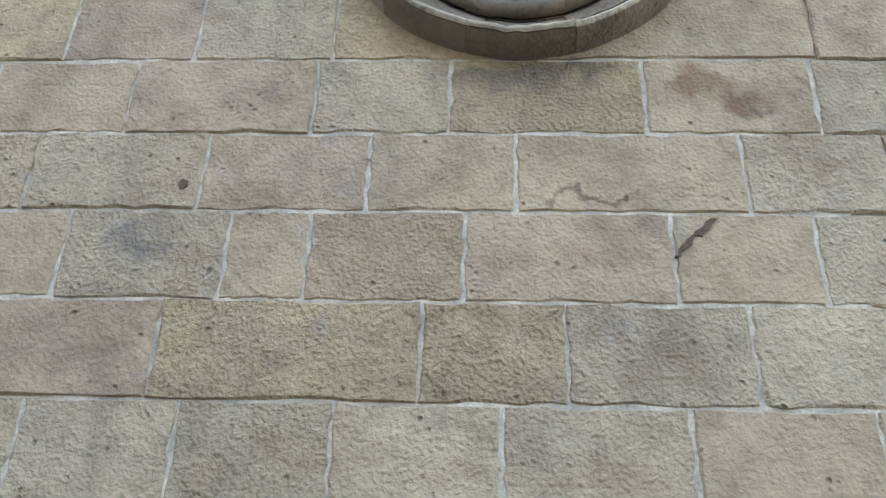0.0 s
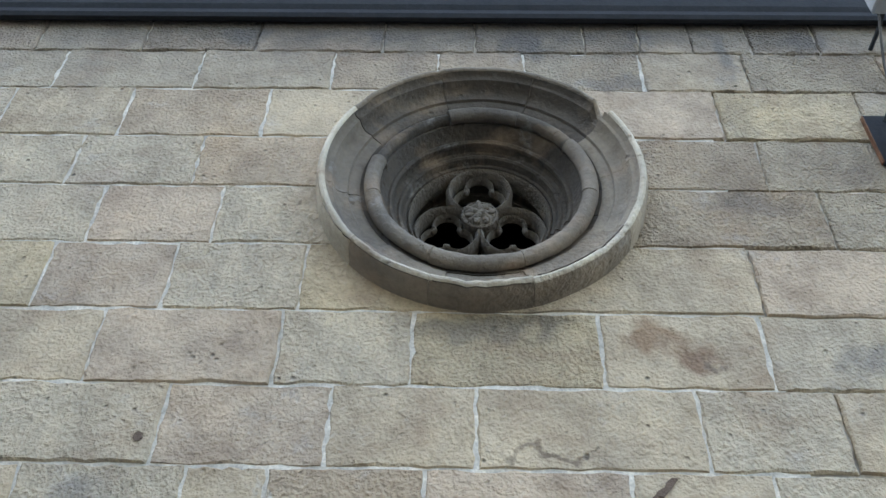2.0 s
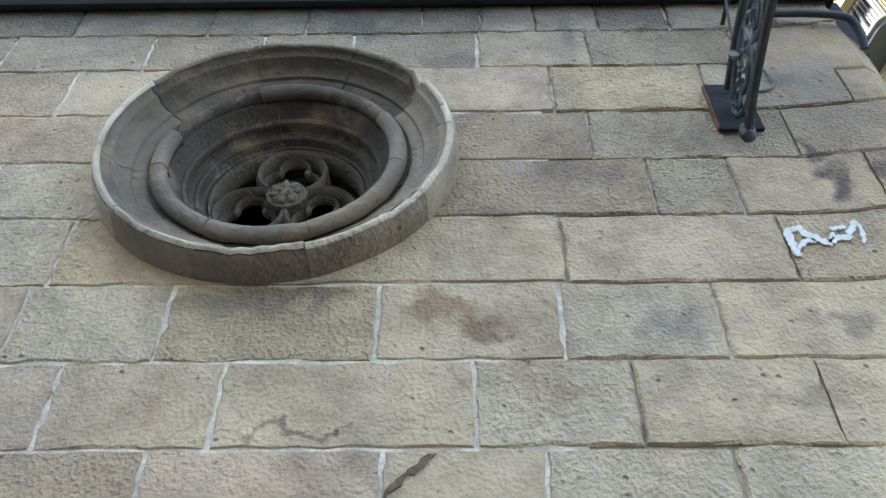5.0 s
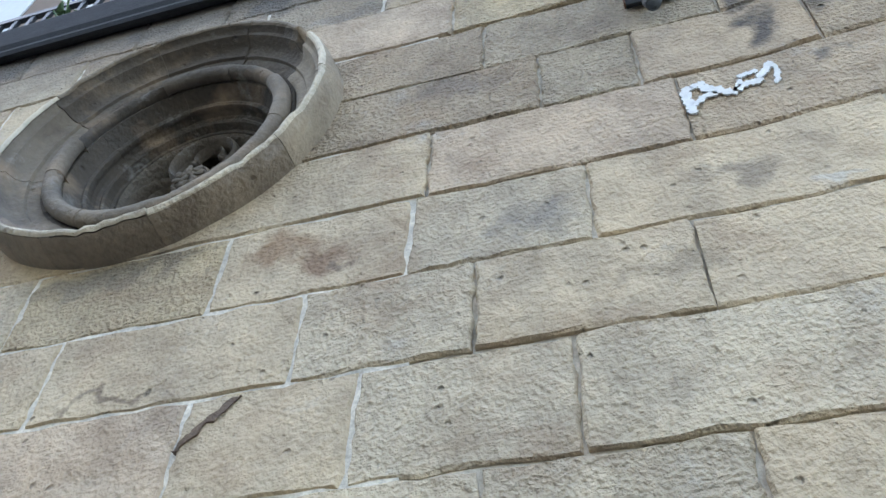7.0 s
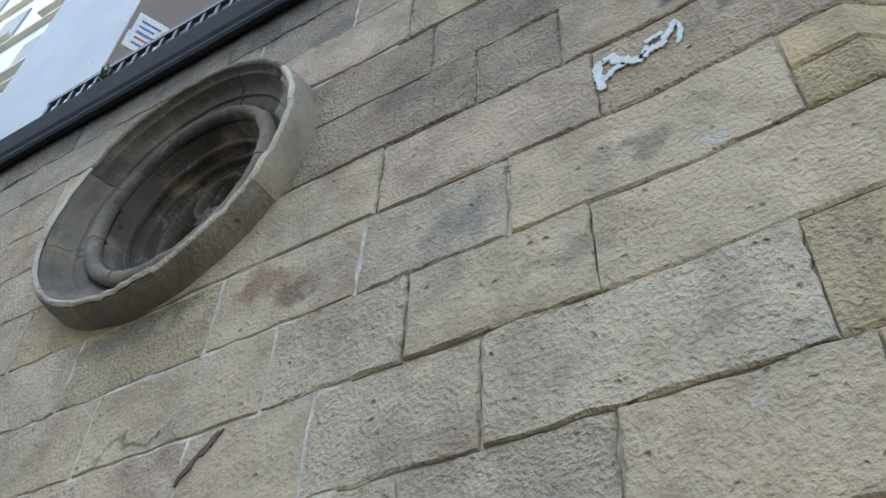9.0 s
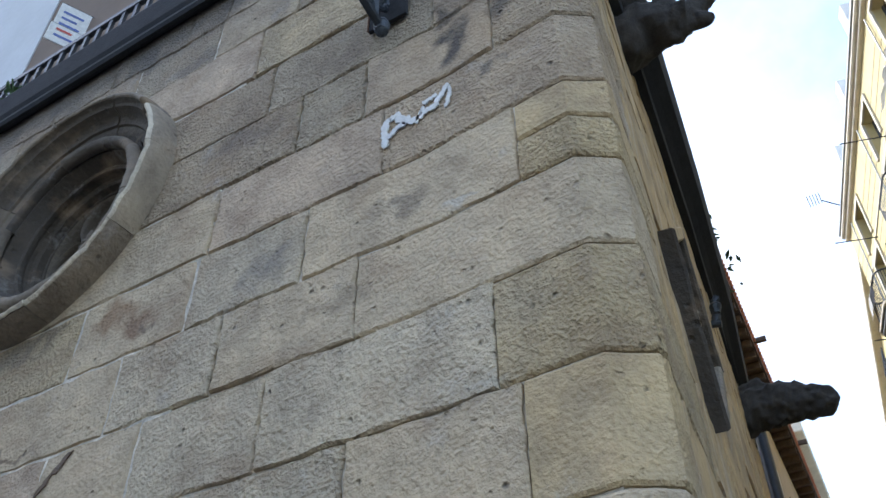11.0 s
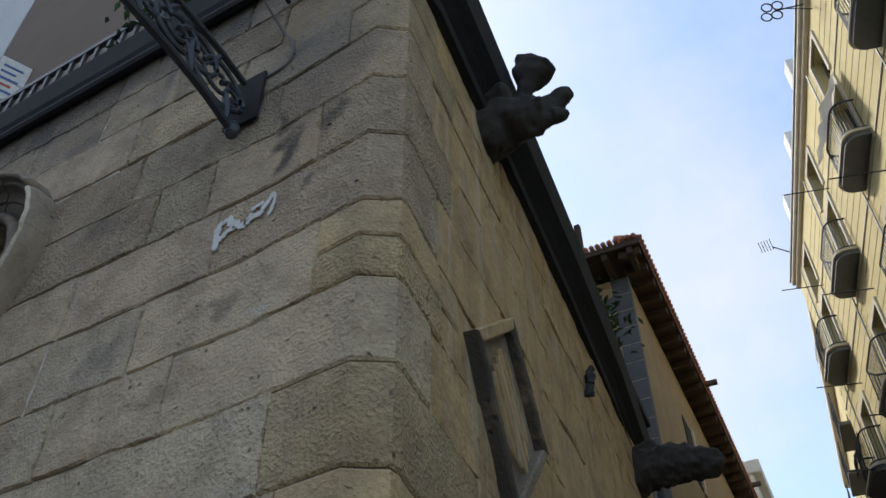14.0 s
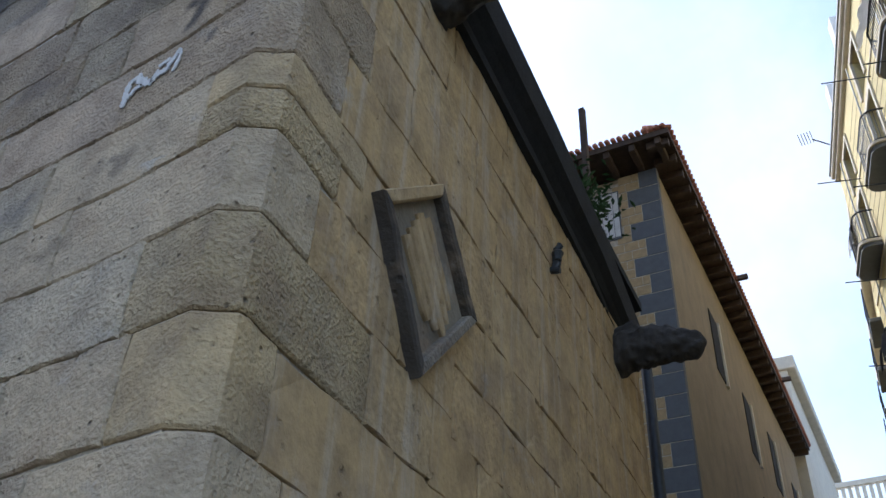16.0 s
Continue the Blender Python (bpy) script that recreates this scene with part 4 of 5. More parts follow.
# ---- torn paper ----
def torn(path, width, seed):
    """A ragged strip of paper along a path, with torn edges of uneven width."""
    rng = random.Random(seed)
    line = flowing([(x, 0, z) for x, z in path], 6)
    bm = bmesh.new()
    rows = []
    for i, p in enumerate(line):
        t = (line[min(i + 1, len(line) - 1)] - line[max(i - 1, 0)]).normalized()
        n = Vector((-t.z, 0, t.x))
        a, b = (width * rng.uniform(0.35, 0.95) * (0.4 if i in (0, len(line) - 1) else 1.0) for _ in range(2))
        front, rear = FRONT - 0.0105, FRONT - 0.004
        rows.append([bm.verts.new((q.x, y, q.z)) for q, y in ((p - n * a, front), (p + n * b, front), (p + n * b, rear), (p - n * a, rear))])
    for p, q in zip(rows, rows[1:]):
        for j in range(4):
            bm.faces.new((p[j], p[(j + 1) % 4], q[(j + 1) % 4], q[j]))
    bm.faces.new(rows[0]), bm.faces.new(rows[-1])
    return bm


poster = holder("torn_poster", "remains of a torn white paper poster on the stone", "poster", (2.65, FRONT, 4.45))
for k, (path, width) in enumerate((([(2.665, 4.526), (2.638, 4.512), (2.635, 4.453), (2.640, 4.400), (2.640, 4.356)], 0.024),
                                  ([(2.657, 4.528), (2.690, 4.536), (2.712, 4.542)], 0.023),
                                  ([(2.690, 4.520), (2.736, 4.480), (2.776, 4.447), (2.809, 4.438)], 0.030),
                                  ([(2.650, 4.405), (2.678, 4.432), (2.703, 4.455), (2.742, 4.447)], 0.018),
                                  ([(2.796, 4.441), (2.825, 4.459), (2.845, 4.474), (2.878, 4.473), (2.905, 4.484)], 0.023),
                                  ([(2.828, 4.524), (2.849, 4.534), (2.874, 4.538), (2.899, 4.541)], 0.017),
                                  ([(2.893, 4.490), (2.908, 4.511), (2.926, 4.536), (2.943, 4.565), (2.960, 4.572)], 0.021),
                                  ([(2.958, 4.565), (2.959, 4.514), (2.952, 4.468), (2.939, 4.433)], 0.015),
                                  ([(2.806, 4.452), (2.821, 4.482), (2.832, 4.505)], 0.014))):
    part("paper_scrap", torn(path, width, k), PAPER, poster)

# ---- marks on single blocks: a split, a peg hole, a brown flake, old repairs ----
BREAK = plain("fresh_brown_break", (0.15, 0.105, 0.072), 0.95, 0, 0.45, 16.0, 0.008)


def mark(name, points, seed, material, label, jag=0.012, proud=0.0105):
    rng = random.Random(seed)
    bm = bmesh.new()
    ring = []
    for i in range(len(points)):
        a, b = points[i], points[(i + 1) % len(points)]
        for k in range(4):
            t = k / 4
            ring.append((a[0] + (b[0] - a[0]) * t + rng.uniform(-jag, jag), a[1] + (b[1] - a[1]) * t + rng.uniform(-jag, jag)))
    f = [bm.verts.new((x, FRONT - proud + rng.uniform(-0.001, 0.001), z)) for x, z in ring]
    k = [bm.verts.new((x, FRONT + 0.01, z)) for x, z in ring]
    t = bm.faces.new(f)
    for i in range(len(ring)):
        j = (i + 1) % len(ring)
        bm.faces.new((f[i], f[j], k[j], k[i]))
    bmesh.ops.triangulate(bm, faces=[t])
    part(name, bm, material, wall_front, label)


mark("split", [(0.945, 3.205), (0.975, 3.24), (1.03, 3.295), (1.09, 3.35), (1.128, 3.388), (1.085, 3.378), (1.04, 3.333), (0.992, 3.283), (0.955, 3.243)], 1, BREAK, "brown diagonal split in a block", 0.009)
mark("peg_hole", [(-1.07 + 0.020 * math.cos(a), 3.537 + 0.022 * math.sin(a)) for a in [0.7 * i for i in range(9)]], 9, BREAK, "dark round peg hole", 0.003)

# ---- the tall house behind the chapel ----
back_house = holder("tall_back_house", "tall brown and grey rendered house rising behind the chapel", "house", (-4, 5, 0))
part("brown_wall", boxed(-4.05, 1.2, 4.25, 9.0, 6.95, 24.0), BROWNWALL, back_house)
part("grey_wall", boxed(-6.79, -4.056, 4.235, 9.0, 0, 26.0), GREYWALL, back_house)
# a low rail along the roof edge
roof_rail = holder("roof_railing", "low dark iron railing along the roof edge above the eave", "railing", (0.4, 3.13, 7.0))
part("top_rail", boxed(-1.90, 3.0, 3.11, 3.15, 7.46, 7.52, None, 0.004), IRON, roof_rail)
part("bottom_rail", boxed(-1.90, 3.0, 3.115, 3.145, 7.02, 7.045), IRON, roof_rail)
for i in range(36):
    x = -1.88 + 0.1385 * i
    part("bar", boxed(x - 0.018, x + 0.018, 3.116, 3.144, 6.995, 7.465), IRON, roof_rail)
sign = holder("paper_sign", "white printed card hung out from the brown wall", "sign", (-2.93, 4.25, 10.8))
SIGN = pose(-2.93, 4.06, 10.72, 0, 0, -24) @ Matrix.Scale(1.15, 4)
part("card", boxed(-0.008, 0.008, -0.17, 0.15, -0.02, 0.33, SIGN, 0.003), PAPER, sign)
part("card_flap", boxed(-0.008, 0.008, -0.19, 0.13, -0.31, -0.026, SIGN, 0.003), PAPER, sign)
part("holder_rod", tube([SIGN @ Vector((0, -0.17, 0.335)), SIGN @ Vector((0, 0.17, 0.335))], 0.008, 6), IRON, sign)
for k in range(5):
    part("print_bar", boxed(0.0095, 0.012, -0.12, 0.09 - 0.05 * (k % 2), -0.22 + 0.10 * k, -0.185 + 0.10 * k, SIGN), REDINK if k == 1 else BLUEINK, sign)

# ---- the pale tenement seen past the terrace ----
tenement = holder("pale_tenement", "tall white facade with shuttered windows and ledges", "building", (-9, 8, 0))
part("wall", boxed(-30.0, -9.31, 5.5, 16.0, 0, 34), WHITEWALL, tenement)
for i in range(6):
    for k in range(9):
        x, z = -11.0 - 2.4 * i, 6.0 + 3.0 * k
        w = part("window", boxed(x - 0.5, x + 0.5, 5.44, 5.497, z, z + 1.5), PALESHUTTER, tenement)
        part("sill", boxed(x - 0.65, x + 0.65, 5.30, 5.49, z - 0.12, z - 0.01), CREAM, w)
for k in range(9):
    part("ledge", boxed(-30, -9.31, 5.35, 5.497, 5.3 + 3.0 * k, 5.4 + 3.0 * k), CREAM, tenement)

# ---- the quoined house beyond ----
QU, QN = Vector((math.sin(radians(-4.8)), math.cos(radians(-4.8)), 0)), Vector((math.cos(radians(-4.8)), -math.sin(radians(-4.8)), 0))
QS = 1.172
Q0 = Vector((1.57, 16.25, 0)) + (QU * 0.75 - QN * 0.52) * QS
QM = Matrix(((QU.x, QN.x, 0, Q0.x), (QU.y, QN.y, 0, Q0.y), (0, 0, 1, 0), (0, 0, 0, 1))) @ Matrix.Scale(QS, 4)
quoin_house = holder("quoined_house", "ochre rendered house with blue-grey quoins and tiled eaves", "house", (2.0, 11, 0))
part("wall", boxed(0, 15.0, -9.0, 0, 0, 13.4, QM), OCHRE, quoin_house)
rng = random.Random(12)
z, k = 0.0, 0
while z < 13.2:
    h = 0.42
    wide = 0.62 if k % 2 == 0 else 0.36
    part("quoin", boxed(-0.012, 0.16, -wide, 0.012, z + 0.008, z + h - 0.008, QM, 0.004), BLUEGREY, quoin_house)
    for row in (0, 1):
        v = -wide - 0.012 - (0.14 if row else 0.0)
        if row:
            part("brick", boxed(-0.010, 0.1, v + 0.012, -wide - 0.012, z + 0.01 + h / 2, z + h - 0.01, QM, 0.004), TANBRICK, quoin_house)
        while v > -1.15 and not (11.45 < z < 13.2 and v < -0.75):
            part("brick", boxed(-0.010, 0.1, v - 0.27, v, z + 0.01 + row * h / 2, z + (row + 1) * h / 2 - 0.01, QM, 0.004), TANBRICK, quoin_house)
            v -= 0.282
    z += h
    k += 1
part("joint_bed", boxed(-0.004, 0.1, -1.3, 0.004, 0, 13.3, QM), MORTAR, quoin_house)
# tiled eaves
roof = part("roof", boxed(-0.70, 15.2, -9.0, 0.45, 13.60, 13.70, QM), TIMBER, quoin_house)
part("fascia", boxed(-0.70, 15.2, 0.455, 0.49, 13.58, 13.71, QM), TIMBER, roof)
part("fascia", boxed(-0.74, -0.705, -9.0, 0.49, 13.58, 13.71, QM), TIMBER, roof)
for i in range(31):
    u = -0.55 + 0.52 * i
    part("rafter", boxed(u - 0.06, u + 0.06, 0.0, 0.445, 13.42, 13.596, QM, 0.012), TIMBER, roof)
for i in range(12):
    v = 0.25 - 0.52 * i
    part("rafter", boxed(-0.69, 0.0, v - 0.06, v + 0.06, 13.425, 13.596, QM, 0.012), TIMBER, roof)
for i in range(100):
    u = -0.66 + 0.16 * i
    part("roof_tile", sweep(bmesh.new(), [QM @ Vector((u, 0.54, 13.76)), QM @ Vector((u, 0.0, 13.95))], 0.065, 8), TERRACOTTA, roof, smooth=True)
for i in range(44):
    v = 0.4 - 0.125 * i
    part("roof_tile", sweep(bmesh.new(), [QM @ Vector((-0.79, v, 13.76)), QM @ Vector((0.2, v, 14.0))], 0.065, 8), TERRACOTTA, roof, smooth=True)
for u, z in ((3.4, 11.3), (6.2, 10.6), (6.6, 8.2), (9.4, 11.0), (10.4, 7.4), (12.6, 10.8)):
    w = part("window", boxed(u, u + 0.75, 0.004, 0.02, z - 0.7, z + 0.8, QM), VOID, quoin_house)
    part("surround", boxed(u + 0.75, u + 0.90, 0.0, 0.06, z - 0.75, z + 0.85, QM), CREAM, w)
w = part("window", boxed(-0.03, -0.005, -1.55, -0.80, 11.9, 13.1, QM), SHUTTER, quoin_house, "window with a white blind")
for s in range(6):
    part("blind_slat", boxed(-0.045, -0.032, -1.50 + 0.115 * s, -1.40 + 0.115 * s, 11.95, 13.05, QM), CLOTH, w)
for u in (5.0, 10.5):
    thing("roof_beam_end", boxed(u, u + 0.10, 0.40, 0.78, 13.74, 13.85, QM), TIMBER, "timber beam end sticking out over the tiled eave", "beam", "beam ends")
pipe = tube([side_point(SIDE_END + 0.1, 0.06, 6.2), side_point(SIDE_END + 0.1, 0.06, 3.4)], 0.06, 10)
thing("downpipe", pipe, IRON, "dark iron downpipe at the end of the side wall", "pipe", smooth=True)
thing("roof_post", boxed(-0.035, 0.035, -0.035, 0.035, 6.9, 9.7, Matrix.Translation((2.45, 9.0, 0))), TIMBER, "thin weathered post on the chapel roof", "post")

# plant on the chapel roof
def plant(at, size, n, seed, name, label):
    rng = random.Random(seed)
    ob = holder(name, label, "plant", at)
    bm = bmesh.new()
    for k in range(7):
        a = rng.uniform(0, 6.28)
        sweep(bm, [Vector(at), Vector(at) + Vector((math.cos(a) * size * 0.3, math.sin(a) * size * 0.3, size * 0.5)), Vector(at) + Vector((math.cos(a) * size * 0.6, math.sin(a) * size * 0.6, size * rng.uniform(0.5, 1.0)))], 0.008, 5)
    part("stems", bm, LEAF, ob)
    bm = bmesh.new()
    for k in range(n):
        p = Vector(at) + Vector((rng.gauss(0, 0.33), rng.gauss(0, 0.33), rng.uniform(0.15, 1.0))) * size
        d = Vector((rng.uniform(-1, 1), rng.uniform(-1, 1), rng.uniform(-0.6, 0.6))).normalized() * rng.uniform(0.035, 0.065)
        s = d.cross(Vector((0.1, 0.2, 1))).normalized() * 0.02
        up = Vector((0, 0, 0.008))
        vs = [bm.verts.new(v) for v in (p - d, p + s + up, p + d, p - s + up)]
        bm.faces.new(vs)
    tagged(part("leaves", bm, LEAF, ob), kind="stuff")


plant((2.50, 8.1, 6.95), 0.70, 1500, 3, "potted_shrub", "green leafy shrub at the roof edge")
plant((1.55, 3.25, 7.0), 0.62, 420, 4, "railing_plant", "green leafy plant behind the roof railing")
plant((-1.10, 3.16, 7.1), 0.22, 36, 5, "railing_creeper", "thin green creeper on the roof railing")

# ---- the yellow tenement across the lane ----
R0 = Vector((6.64, 16.0, 0))
RU = Vector((math.sin(radians(-15.0)), math.cos(radians(-15.0)), 0))
RN = Vector((-RU.y, RU.x, 0))
RM = Matrix(((RU.x, RN.x, 0, R0.x), (RU.y, RN.y, 0, R0.y), (0, 0, 1, 0), (0, 0, 0, 1)))
RS = Matrix.Translation((5.02, 1.07, 1.57)) @ Matrix.Scale(0.91, 4) @ Matrix.Translation((-5.02, -1.07, -1.57))
RM = RS @ RM
yellow = holder("yellow_tenement", "tall yellow rendered tenement with scored lines and balconies", "building", (8, 14, 0))
BAYS = [-11.2, -7.4, -3.65, 0.1, 3.75, 7.55]
FLOORS = [1.9, 5.35, 8.85, 12.3, 15.75]
U0, U1 = -13.0, 9.4
bm = bmesh.new()
# wall pieces round the openings
cols = []
for b in BAYS:
    cols.append((b - 0.45, b + 0.45))
edges = [U0] + [e for c in cols for e in c] + [U1]
for i in range(0, len(edges), 2):
    box(bm, edges[i], edges[i + 1], -0.45, 0.0, -0.2, 20.0, RM)
for a, b in cols:
    spans = [-0.2]
    for f in FLOORS:
        spans += [f, f + 2.05]
    spans += [18.3, 19.6, 20.0]
    for i in range(0, len(spans) - 1, 2):
        box(bm, a, b, -0.45, 0.0, spans[i], spans[i + 1], RM)
part("wall", bm, YELLOW, yellow)
part("core", boxed(U0, U1, -9.0, -0.451, -0.2, 20.0, RM), VOID, yellow)
part("cornice", boxed(U0, U1 + 0.1, -0.3, 0.12, 20.0, 20.12, RM, 0.02), CREAM, yellow)
part("cornice", boxed(U0, U1 + 0.1, -0.3, 0.21, 20.12, 20.28, RM, 0.03), CREAM, yellow)
part("gutter", boxed(U0, U1 + 0.1, -0.3, 0.25, 20.28, 20.36, RM), PLASTICGREY, yellow)
part("parapet", boxed(U0, U1, -0.5, -0.2, 20.36, 20.9, RM), CREAM, yellow)
for b in (-2.3, 1.6, 4.1, 6.6):
    part("parapet_pier", boxed(b - 0.22, b + 0.22, -0.4, 0.24, 20.36, 21.2, RM, 0.02), WHITEWALL, yellow)
for z in (5.0, 8.5, 11.95, 15.4, 18.0):
    part("string_line", boxed(U0, U1, 0.0, 0.03, z, z + 0.05, RM), CREAM, yellow)
# scored joints as thin lines between the storeys' bands
LINE = mesh_of("scored_line", boxed(-0.5, 0.5, 0.0, 0.006, -0.011, 0.011), OCHRE)
for i in range(1, 31):
    z = 8.1 + 0.37 * i
    if z < 19.9 and all(abs(z - s) > 0.1 for s in (5.0, 8.5, 11.95, 15.4, 18.0)):
        for a, b in zip(edges[::2], edges[1::2]):
            if a > -9:
                attach(new("scored_line", LINE), yellow, "", Matrix.Translation(-yellow.location) @ RM @ Matrix.Translation(((a + b) / 2, 0, z)) @ Matrix.Diagonal((b - a - 0.02, 1, 1, 1)))


def window_unit(u, z0, h, name="window"):
    w = part(name, boxed(u - 0.45, u + 0.45, -0.30, -0.26, z0, z0 + h, RM), GLASS, yellow)
    for a, b in ((u - 0.45, u - 0.39), (u + 0.39, u + 0.45), (u - 0.03, u + 0.03)):
        part("frame", boxed(a, b, -0.27, -0.22, z0, z0 + h, RM), SHUTTER, w)
    for a, b in ((u - 0.57, u - 0.45), (u + 0.45, u + 0.57)):
        part("surround", boxed(a, b, -0.02, 0.05, z0 - 0.02, z0 + h + 0.12, RM), CREAM, w)
    part("lintel", boxed(u - 0.449, u + 0.449, -0.02, 0.05, z0 + h, z0 + h + 0.12, RM), CREAM, w)
    return w


def slab_outline(hw, d, n=6):
    pts = [(-hw, 0.0)]
    r = 0.28
    for i in range(n + 1):
        a = math.pi - i / n * math.pi / 2
        pts.append((-hw + r + r * math.cos(a), d - r + r * math.sin(a)))
    for i in range(n + 1):
        a = math.pi / 2 - i / n * math.pi / 2
        pts.append((hw - r + r * math.cos(a), d - r + r * math.sin(a)))
    pts.append((hw, 0.0))
    return pts


def extruded(pts, z0, z1, u, m):
    bm = bmesh.new()
    lo, hi = [bm.verts.new(m @ Vector((u + a, b, z0))) for a, b in pts], [bm.verts.new(m @ Vector((u + a, b, z1))) for a, b in pts]
    bm.faces.new(lo), bm.faces.new(hi)
    for i in range(len(pts)):
        j = (i + 1) % len(pts)
        bm.faces.new((lo[i], lo[j], hi[j], hi[i]))
    return bm


BALUSTER = mesh_of("baluster", tube([Vector((0, 0, 0)), Vector((0, 0, 1.0))], 0.010, 5), IRON)


def balcony(u, z, hw=0.82, d=0.50):
    bal = part("balcony", extruded(slab_outline(hw, d), z - 0.16, z - 0.05, u, RM), SHUTTER, yellow, "dark-soffited balcony slab with moulded edge")
    part("slab_edge", extruded(slab_outline(hw + 0.05, d + 0.05), z - 0.05, z + 0.02, u, RM), CREAM, bal)
    path = [RM @ Vector((u + a, b * 0.96, z + 1.0)) for a, b in slab_outline(hw - 0.04, d)]
    part("hand_rail", tube(path, 0.022, 6), IRON, bal)
    path = [RM @ Vector((u + a, b * 0.96, z + 0.12)) for a, b in slab_outline(hw - 0.04, d)]
    part("low_rail", tube(path, 0.014, 5), IRON, bal)
    pts = slab_outline(hw - 0.04, d)
    for (a0, b0), (a1, b1) in zip(pts, pts[1:]):
        L = math.hypot(a1 - a0, b1 - b0)
        n = max(1, round(L / 0.11))
        for i in range(n):
            t = (i + 0.5) / n
            attach(new("baluster", BALUSTER), bal, "", Matrix.Translation(RM @ Vector((u + a0 + (a1 - a0) * t, (b0 + (b1 - b0) * t) * 0.96, z))) @ Matrix.Scale(0.91, 4))
    return bal


for b in BAYS:
    for f in FLOORS:
        window_unit(b, f, 2.05, "balcony_door")
        if f >= 8 and b > -9:
            balcony(b, f)
    window_unit(b, 18.3, 1.3)
for b, z in ((3.75, 17.9), (0.1, 14.6), (3.75, 14.6), (7.55, 14.6), (7.55, 12.2), (3.75, 11.4), (7.55, 17.9)):
    thing("washing_line_arm", tube([RM @ Vector((b - 0.7, 0.0, z)), RM @ Vector((b - 0.7, 1.1, z + 0.05))], 0.014, 5), IRON, "thin iron washing-line arm on the yellow facade", "arm", "washing-line arms")
for b in (-3.65, 0.1, 3.75, 7.55):
    thing("facade_pipe", tube([RM @ Vector((b + 0.9, 0.05, 3.0)), RM @ Vector((b + 0.9, 0.05, 19.9))], 0.02, 6), PLASTICGREY, "slim grey cable conduit on the yellow facade", "conduit", "conduits")
# white awning cloth hanging over the top balcony
bm = bmesh.new()
rows = []
for i in range(9):
    t = i / 8
    rows.append([bm.verts.new(RM @ Vector((0.1 - 0.85 + 1.7 * s / 10, 0.10 + 0.62 * t + 0.04 * math.sin(s * 1.7 + i), 17.75 - 1.15 * t + 0.03 * math.sin(s * 2.3)))) for s in range(11)])
for a, b in zip(rows, rows[1:]):
    for j in range(10):
        bm.faces.new((a[j], a[j + 1], b[j + 1], b[j]))
bmesh.ops.solidify(bm, geom=bm.faces[:], thickness=0.006)
thing("awning", bm, CLOTH, "crumpled white awning cloth hanging over a top balcony", "awning", smooth=True)
for u, z, m, w in ((7.2, 16.78, DARKCLOTH, 0.5), (7.8, 16.78, CLOTH, 0.4), (6.9, 13.33, DARKCLOTH, 0.8), (7.8, 13.33, DARKCLOTH, 0.5)):
    bm = bmesh.new()
    rows = [[bm.verts.new(RM @ Vector((u + w * s / 6, 0.515 + 0.012 * i + 0.015 * math.sin(s * 2 + i), z - 0.09 * i))) for s in range(7)] for i in range(8)]
    for a, b in zip(rows, rows[1:]):
        for j in range(6):
            bm.faces.new((a[j], a[j + 1], b[j + 1], b[j]))
    bmesh.ops.solidify(bm, geom=bm.faces[:], thickness=0.006)
    thing("hanging_laundry", bm, m, "laundry hung out over the lane", "laundry", "laundry", smooth=True)


def antenna(at, h, name="antenna"):
    a = holder(name, "thin metal television antenna above the cornice", "antenna", at, "antennas")
    p = Vector(at)
    part("mast", tube([p, p + Vector((-0.5, 0, h))], 0.018, 5), IRON, a)
    for k in range(5):
        q = p + Vector((-0.5, 0, h)) + Vector((-0.08 * k, 0, 0.0))
        part("element", tube([q + Vector((0, -0.25, 0.1)), q + Vector((0, 0.25, 0.1))], 0.01, 4), IRON, a)


antenna(tuple(RM @ Vector((8.2, 0.1, 20.36))), 0.5)
# wrought-iron scroll arm at the cornice
scroll_arm = holder("iron_scroll_arm", "small wrought-iron scroll arm reaching out from the yellow cornice", "bracket", tuple(RM @ Vector((-1.0, 0.0, 20.0))))
part("arm", tube([RM @ Vector((-1.0, 0.0, 20.05)), RM @ Vector((-1.0, 0.78, 20.05))], 0.018, 6), IRON, scroll_arm)
part("strut", tube([RM @ Vector((-1.0, 0.0, 19.8)), RM @ Vector((-1.0, 0.55, 20.05))], 0.012, 6), IRON, scroll_arm)
for du, dw in ((-0.13, 0.72), (0.13, 0.72), (-0.13, 0.96), (0.13, 0.96)):
    part("ring", tube([RM @ Vector((-1.0 + du + 0.11 * math.cos(a), dw + 0.11 * math.sin(a), 20.05 + 0.05 * math.sin(a))) for a in [2 * math.pi * i / 18 for i in range(18)]], 0.016, 6, True), IRON, scroll_arm)

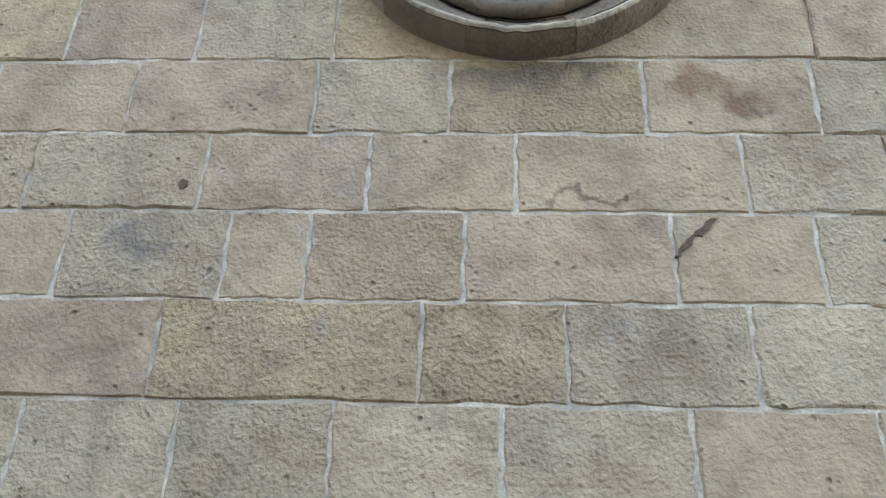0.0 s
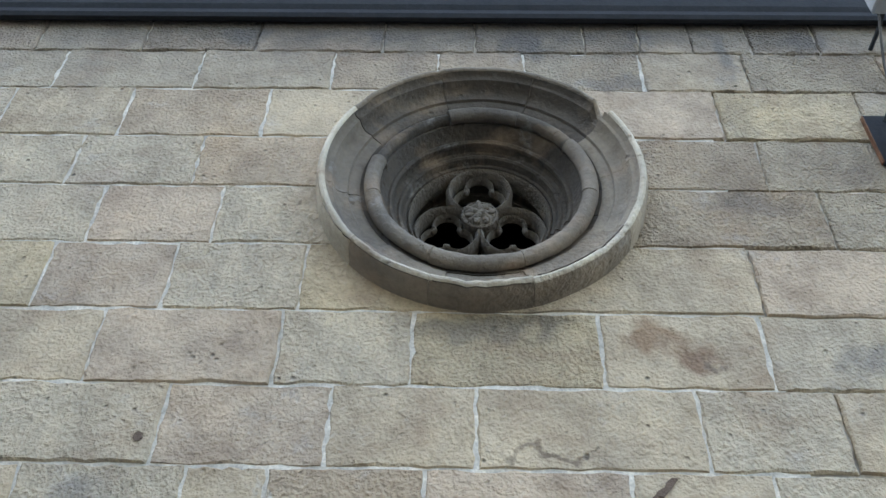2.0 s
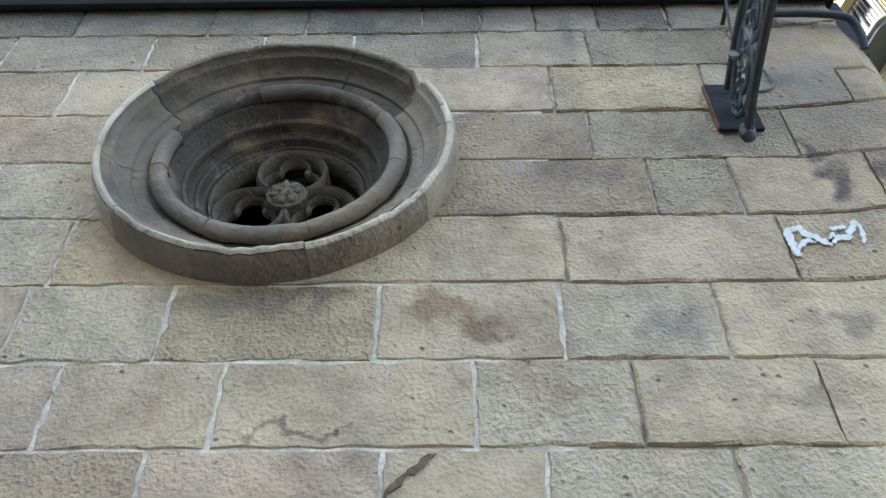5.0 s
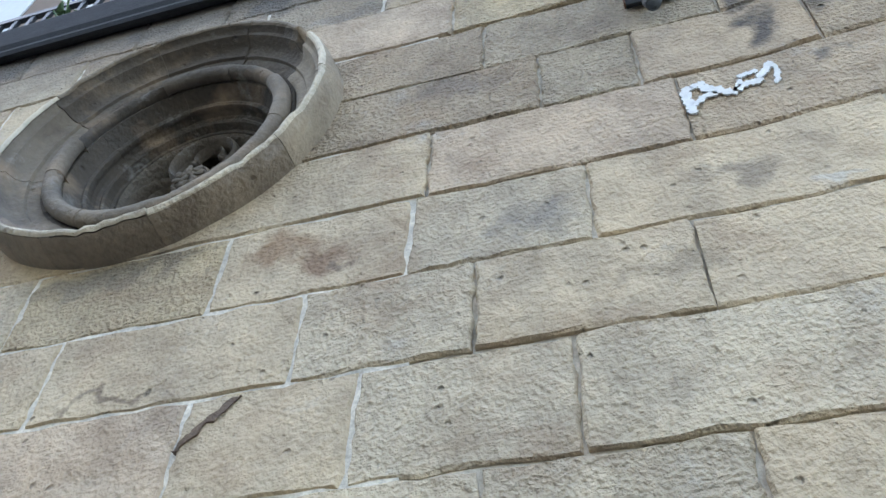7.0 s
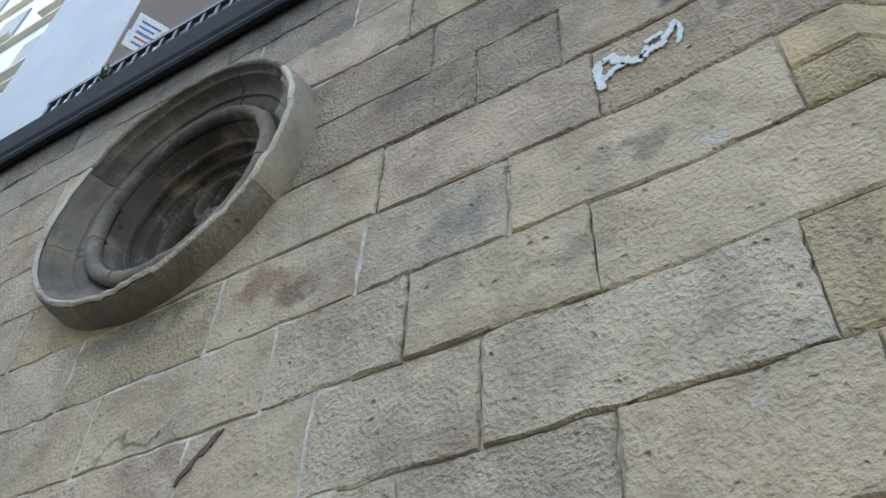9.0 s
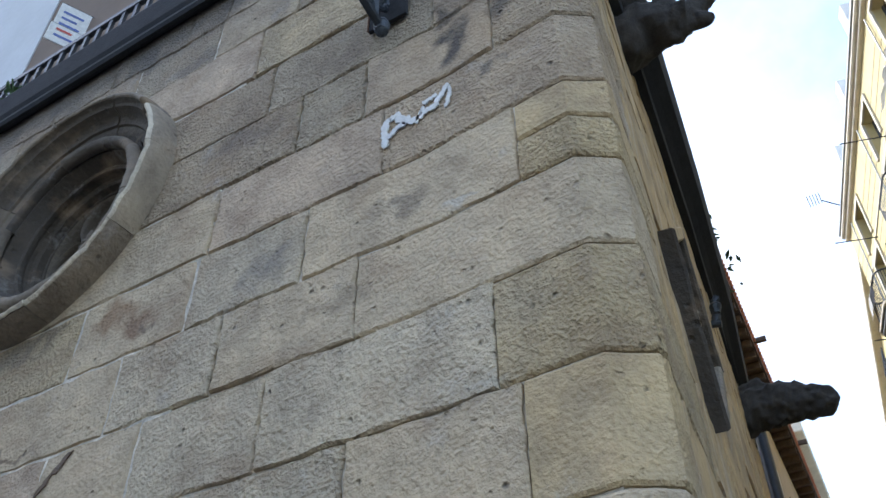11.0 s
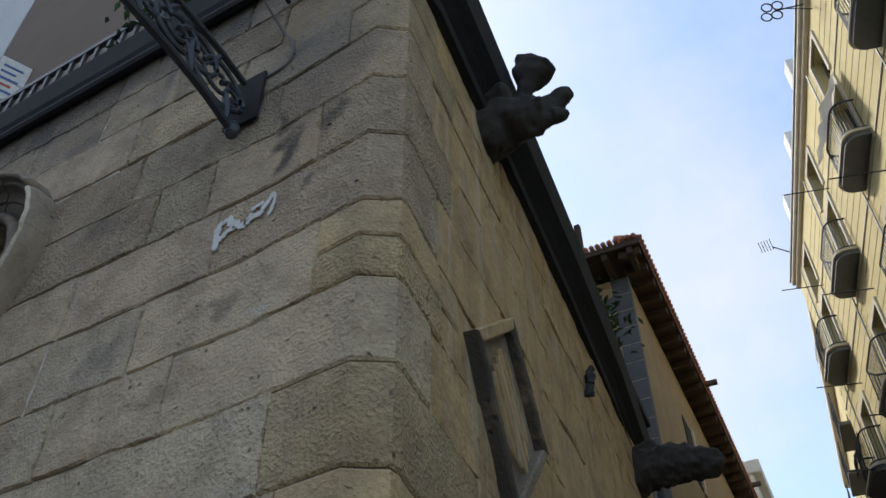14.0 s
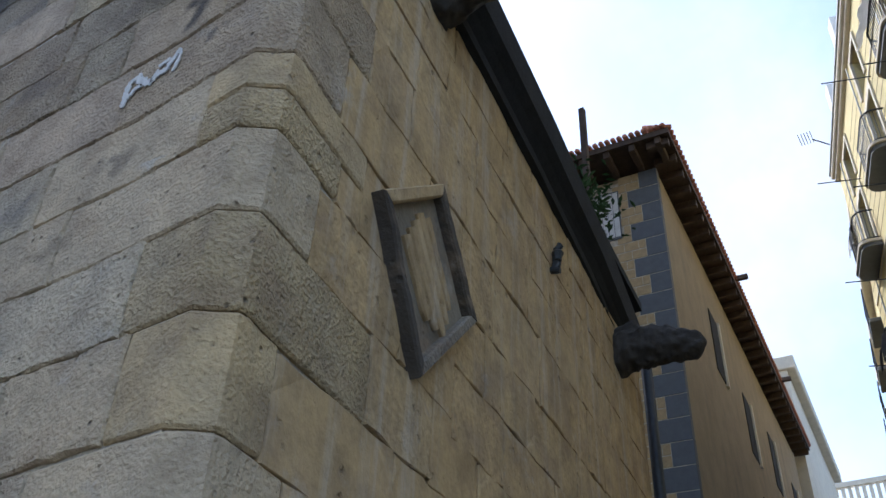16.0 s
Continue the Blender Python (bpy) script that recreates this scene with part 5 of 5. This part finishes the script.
# ---- further houses down the lane ----
S0 = RM @ Vector((U1 + 0.05, -0.35, -0.2))
SU = Vector((math.sin(radians(-7.0)), math.cos(radians(-7.0)), 0))
SN = Vector((-SU.y, SU.x, 0))
SM = Matrix(((SU.x, SN.x, 0, S0.x), (SU.y, SN.y, 0, S0.y), (0, 0, 1, 0), (0, 0, 0, 1))) @ Matrix.Scale(0.91, 4)
far = holder("cream_tenement", "cream rendered tenement further down the lane", "building", (3, 26, 0))
part("wall", boxed(0, 13, -8, 0, 0, 19.6, SM), YELLOW, far)
part("cornice", boxed(0, 13, -0.2, 0.3, 19.6, 20.0, SM, 0.03), CREAM, far)
for i in range(4):
    for f in FLOORS:
        u = 1.6 + 3.0 * i
        w = part("window", boxed(u - 0.45, u + 0.45, 0.004, 0.02, f, f + 2.1, SM), VOID, far)
        part("balcony_slab", boxed(u - 0.8, u + 0.8, 0.0, 0.6, f - 0.14, f, SM, 0.02), SHUTTER, w)
        bm = bmesh.new()
        for k in range(15):
            box(bm, u - 0.78 + 0.11 * k, u - 0.765 + 0.11 * k, 0.57, 0.585, f, f + 0.95, SM)
        box(bm, u - 0.8, u + 0.8, 0.56, 0.595, f + 0.95, f + 1.0, SM)
        tagged(part("railing", bm, IRON, w), kind="stuff")
end = holder("balustraded_house", "pale house with a stone balustrade closing the lane", "building", (-2, 58, 0))
part("wall", boxed(-16, 8, 58, 64, 0, 21.9), WHITEWALL, end)
part("rail", boxed(-16, 8, 57.8, 58.2, 23.2, 23.5), CREAM, end)
for i in range(60):
    part("baluster", boxed(-15.8 + 0.4 * i, -15.6 + 0.4 * i, 57.9, 58.1, 21.9, 23.2), CREAM, end)
nxt = holder("cream_corner_house", "tall cream house with a cornice beyond the tiled eave", "building", (0, 24, 0))
part("wall", boxed(15.3, 26, -8, 0.3, 0, 16.6, QM), CREAM, nxt)
part("cornice", boxed(15.2, 26, -0.3, 0.6, 16.6, 17.1, QM, 0.04), CREAM, nxt)
# unseen blocks behind the camera, added to cut low sky light and ground bounce
thing("square_house", boxed(-15, 9, -20, -13, 0, 11), CREAM, "unseen plain block added to cut low sky light", "building")
thing("square_house", boxed(-25, -17, -13, 3.0, 0, 19), WHITEWALL, "unseen plain block added to keep sun off the ground", "building")
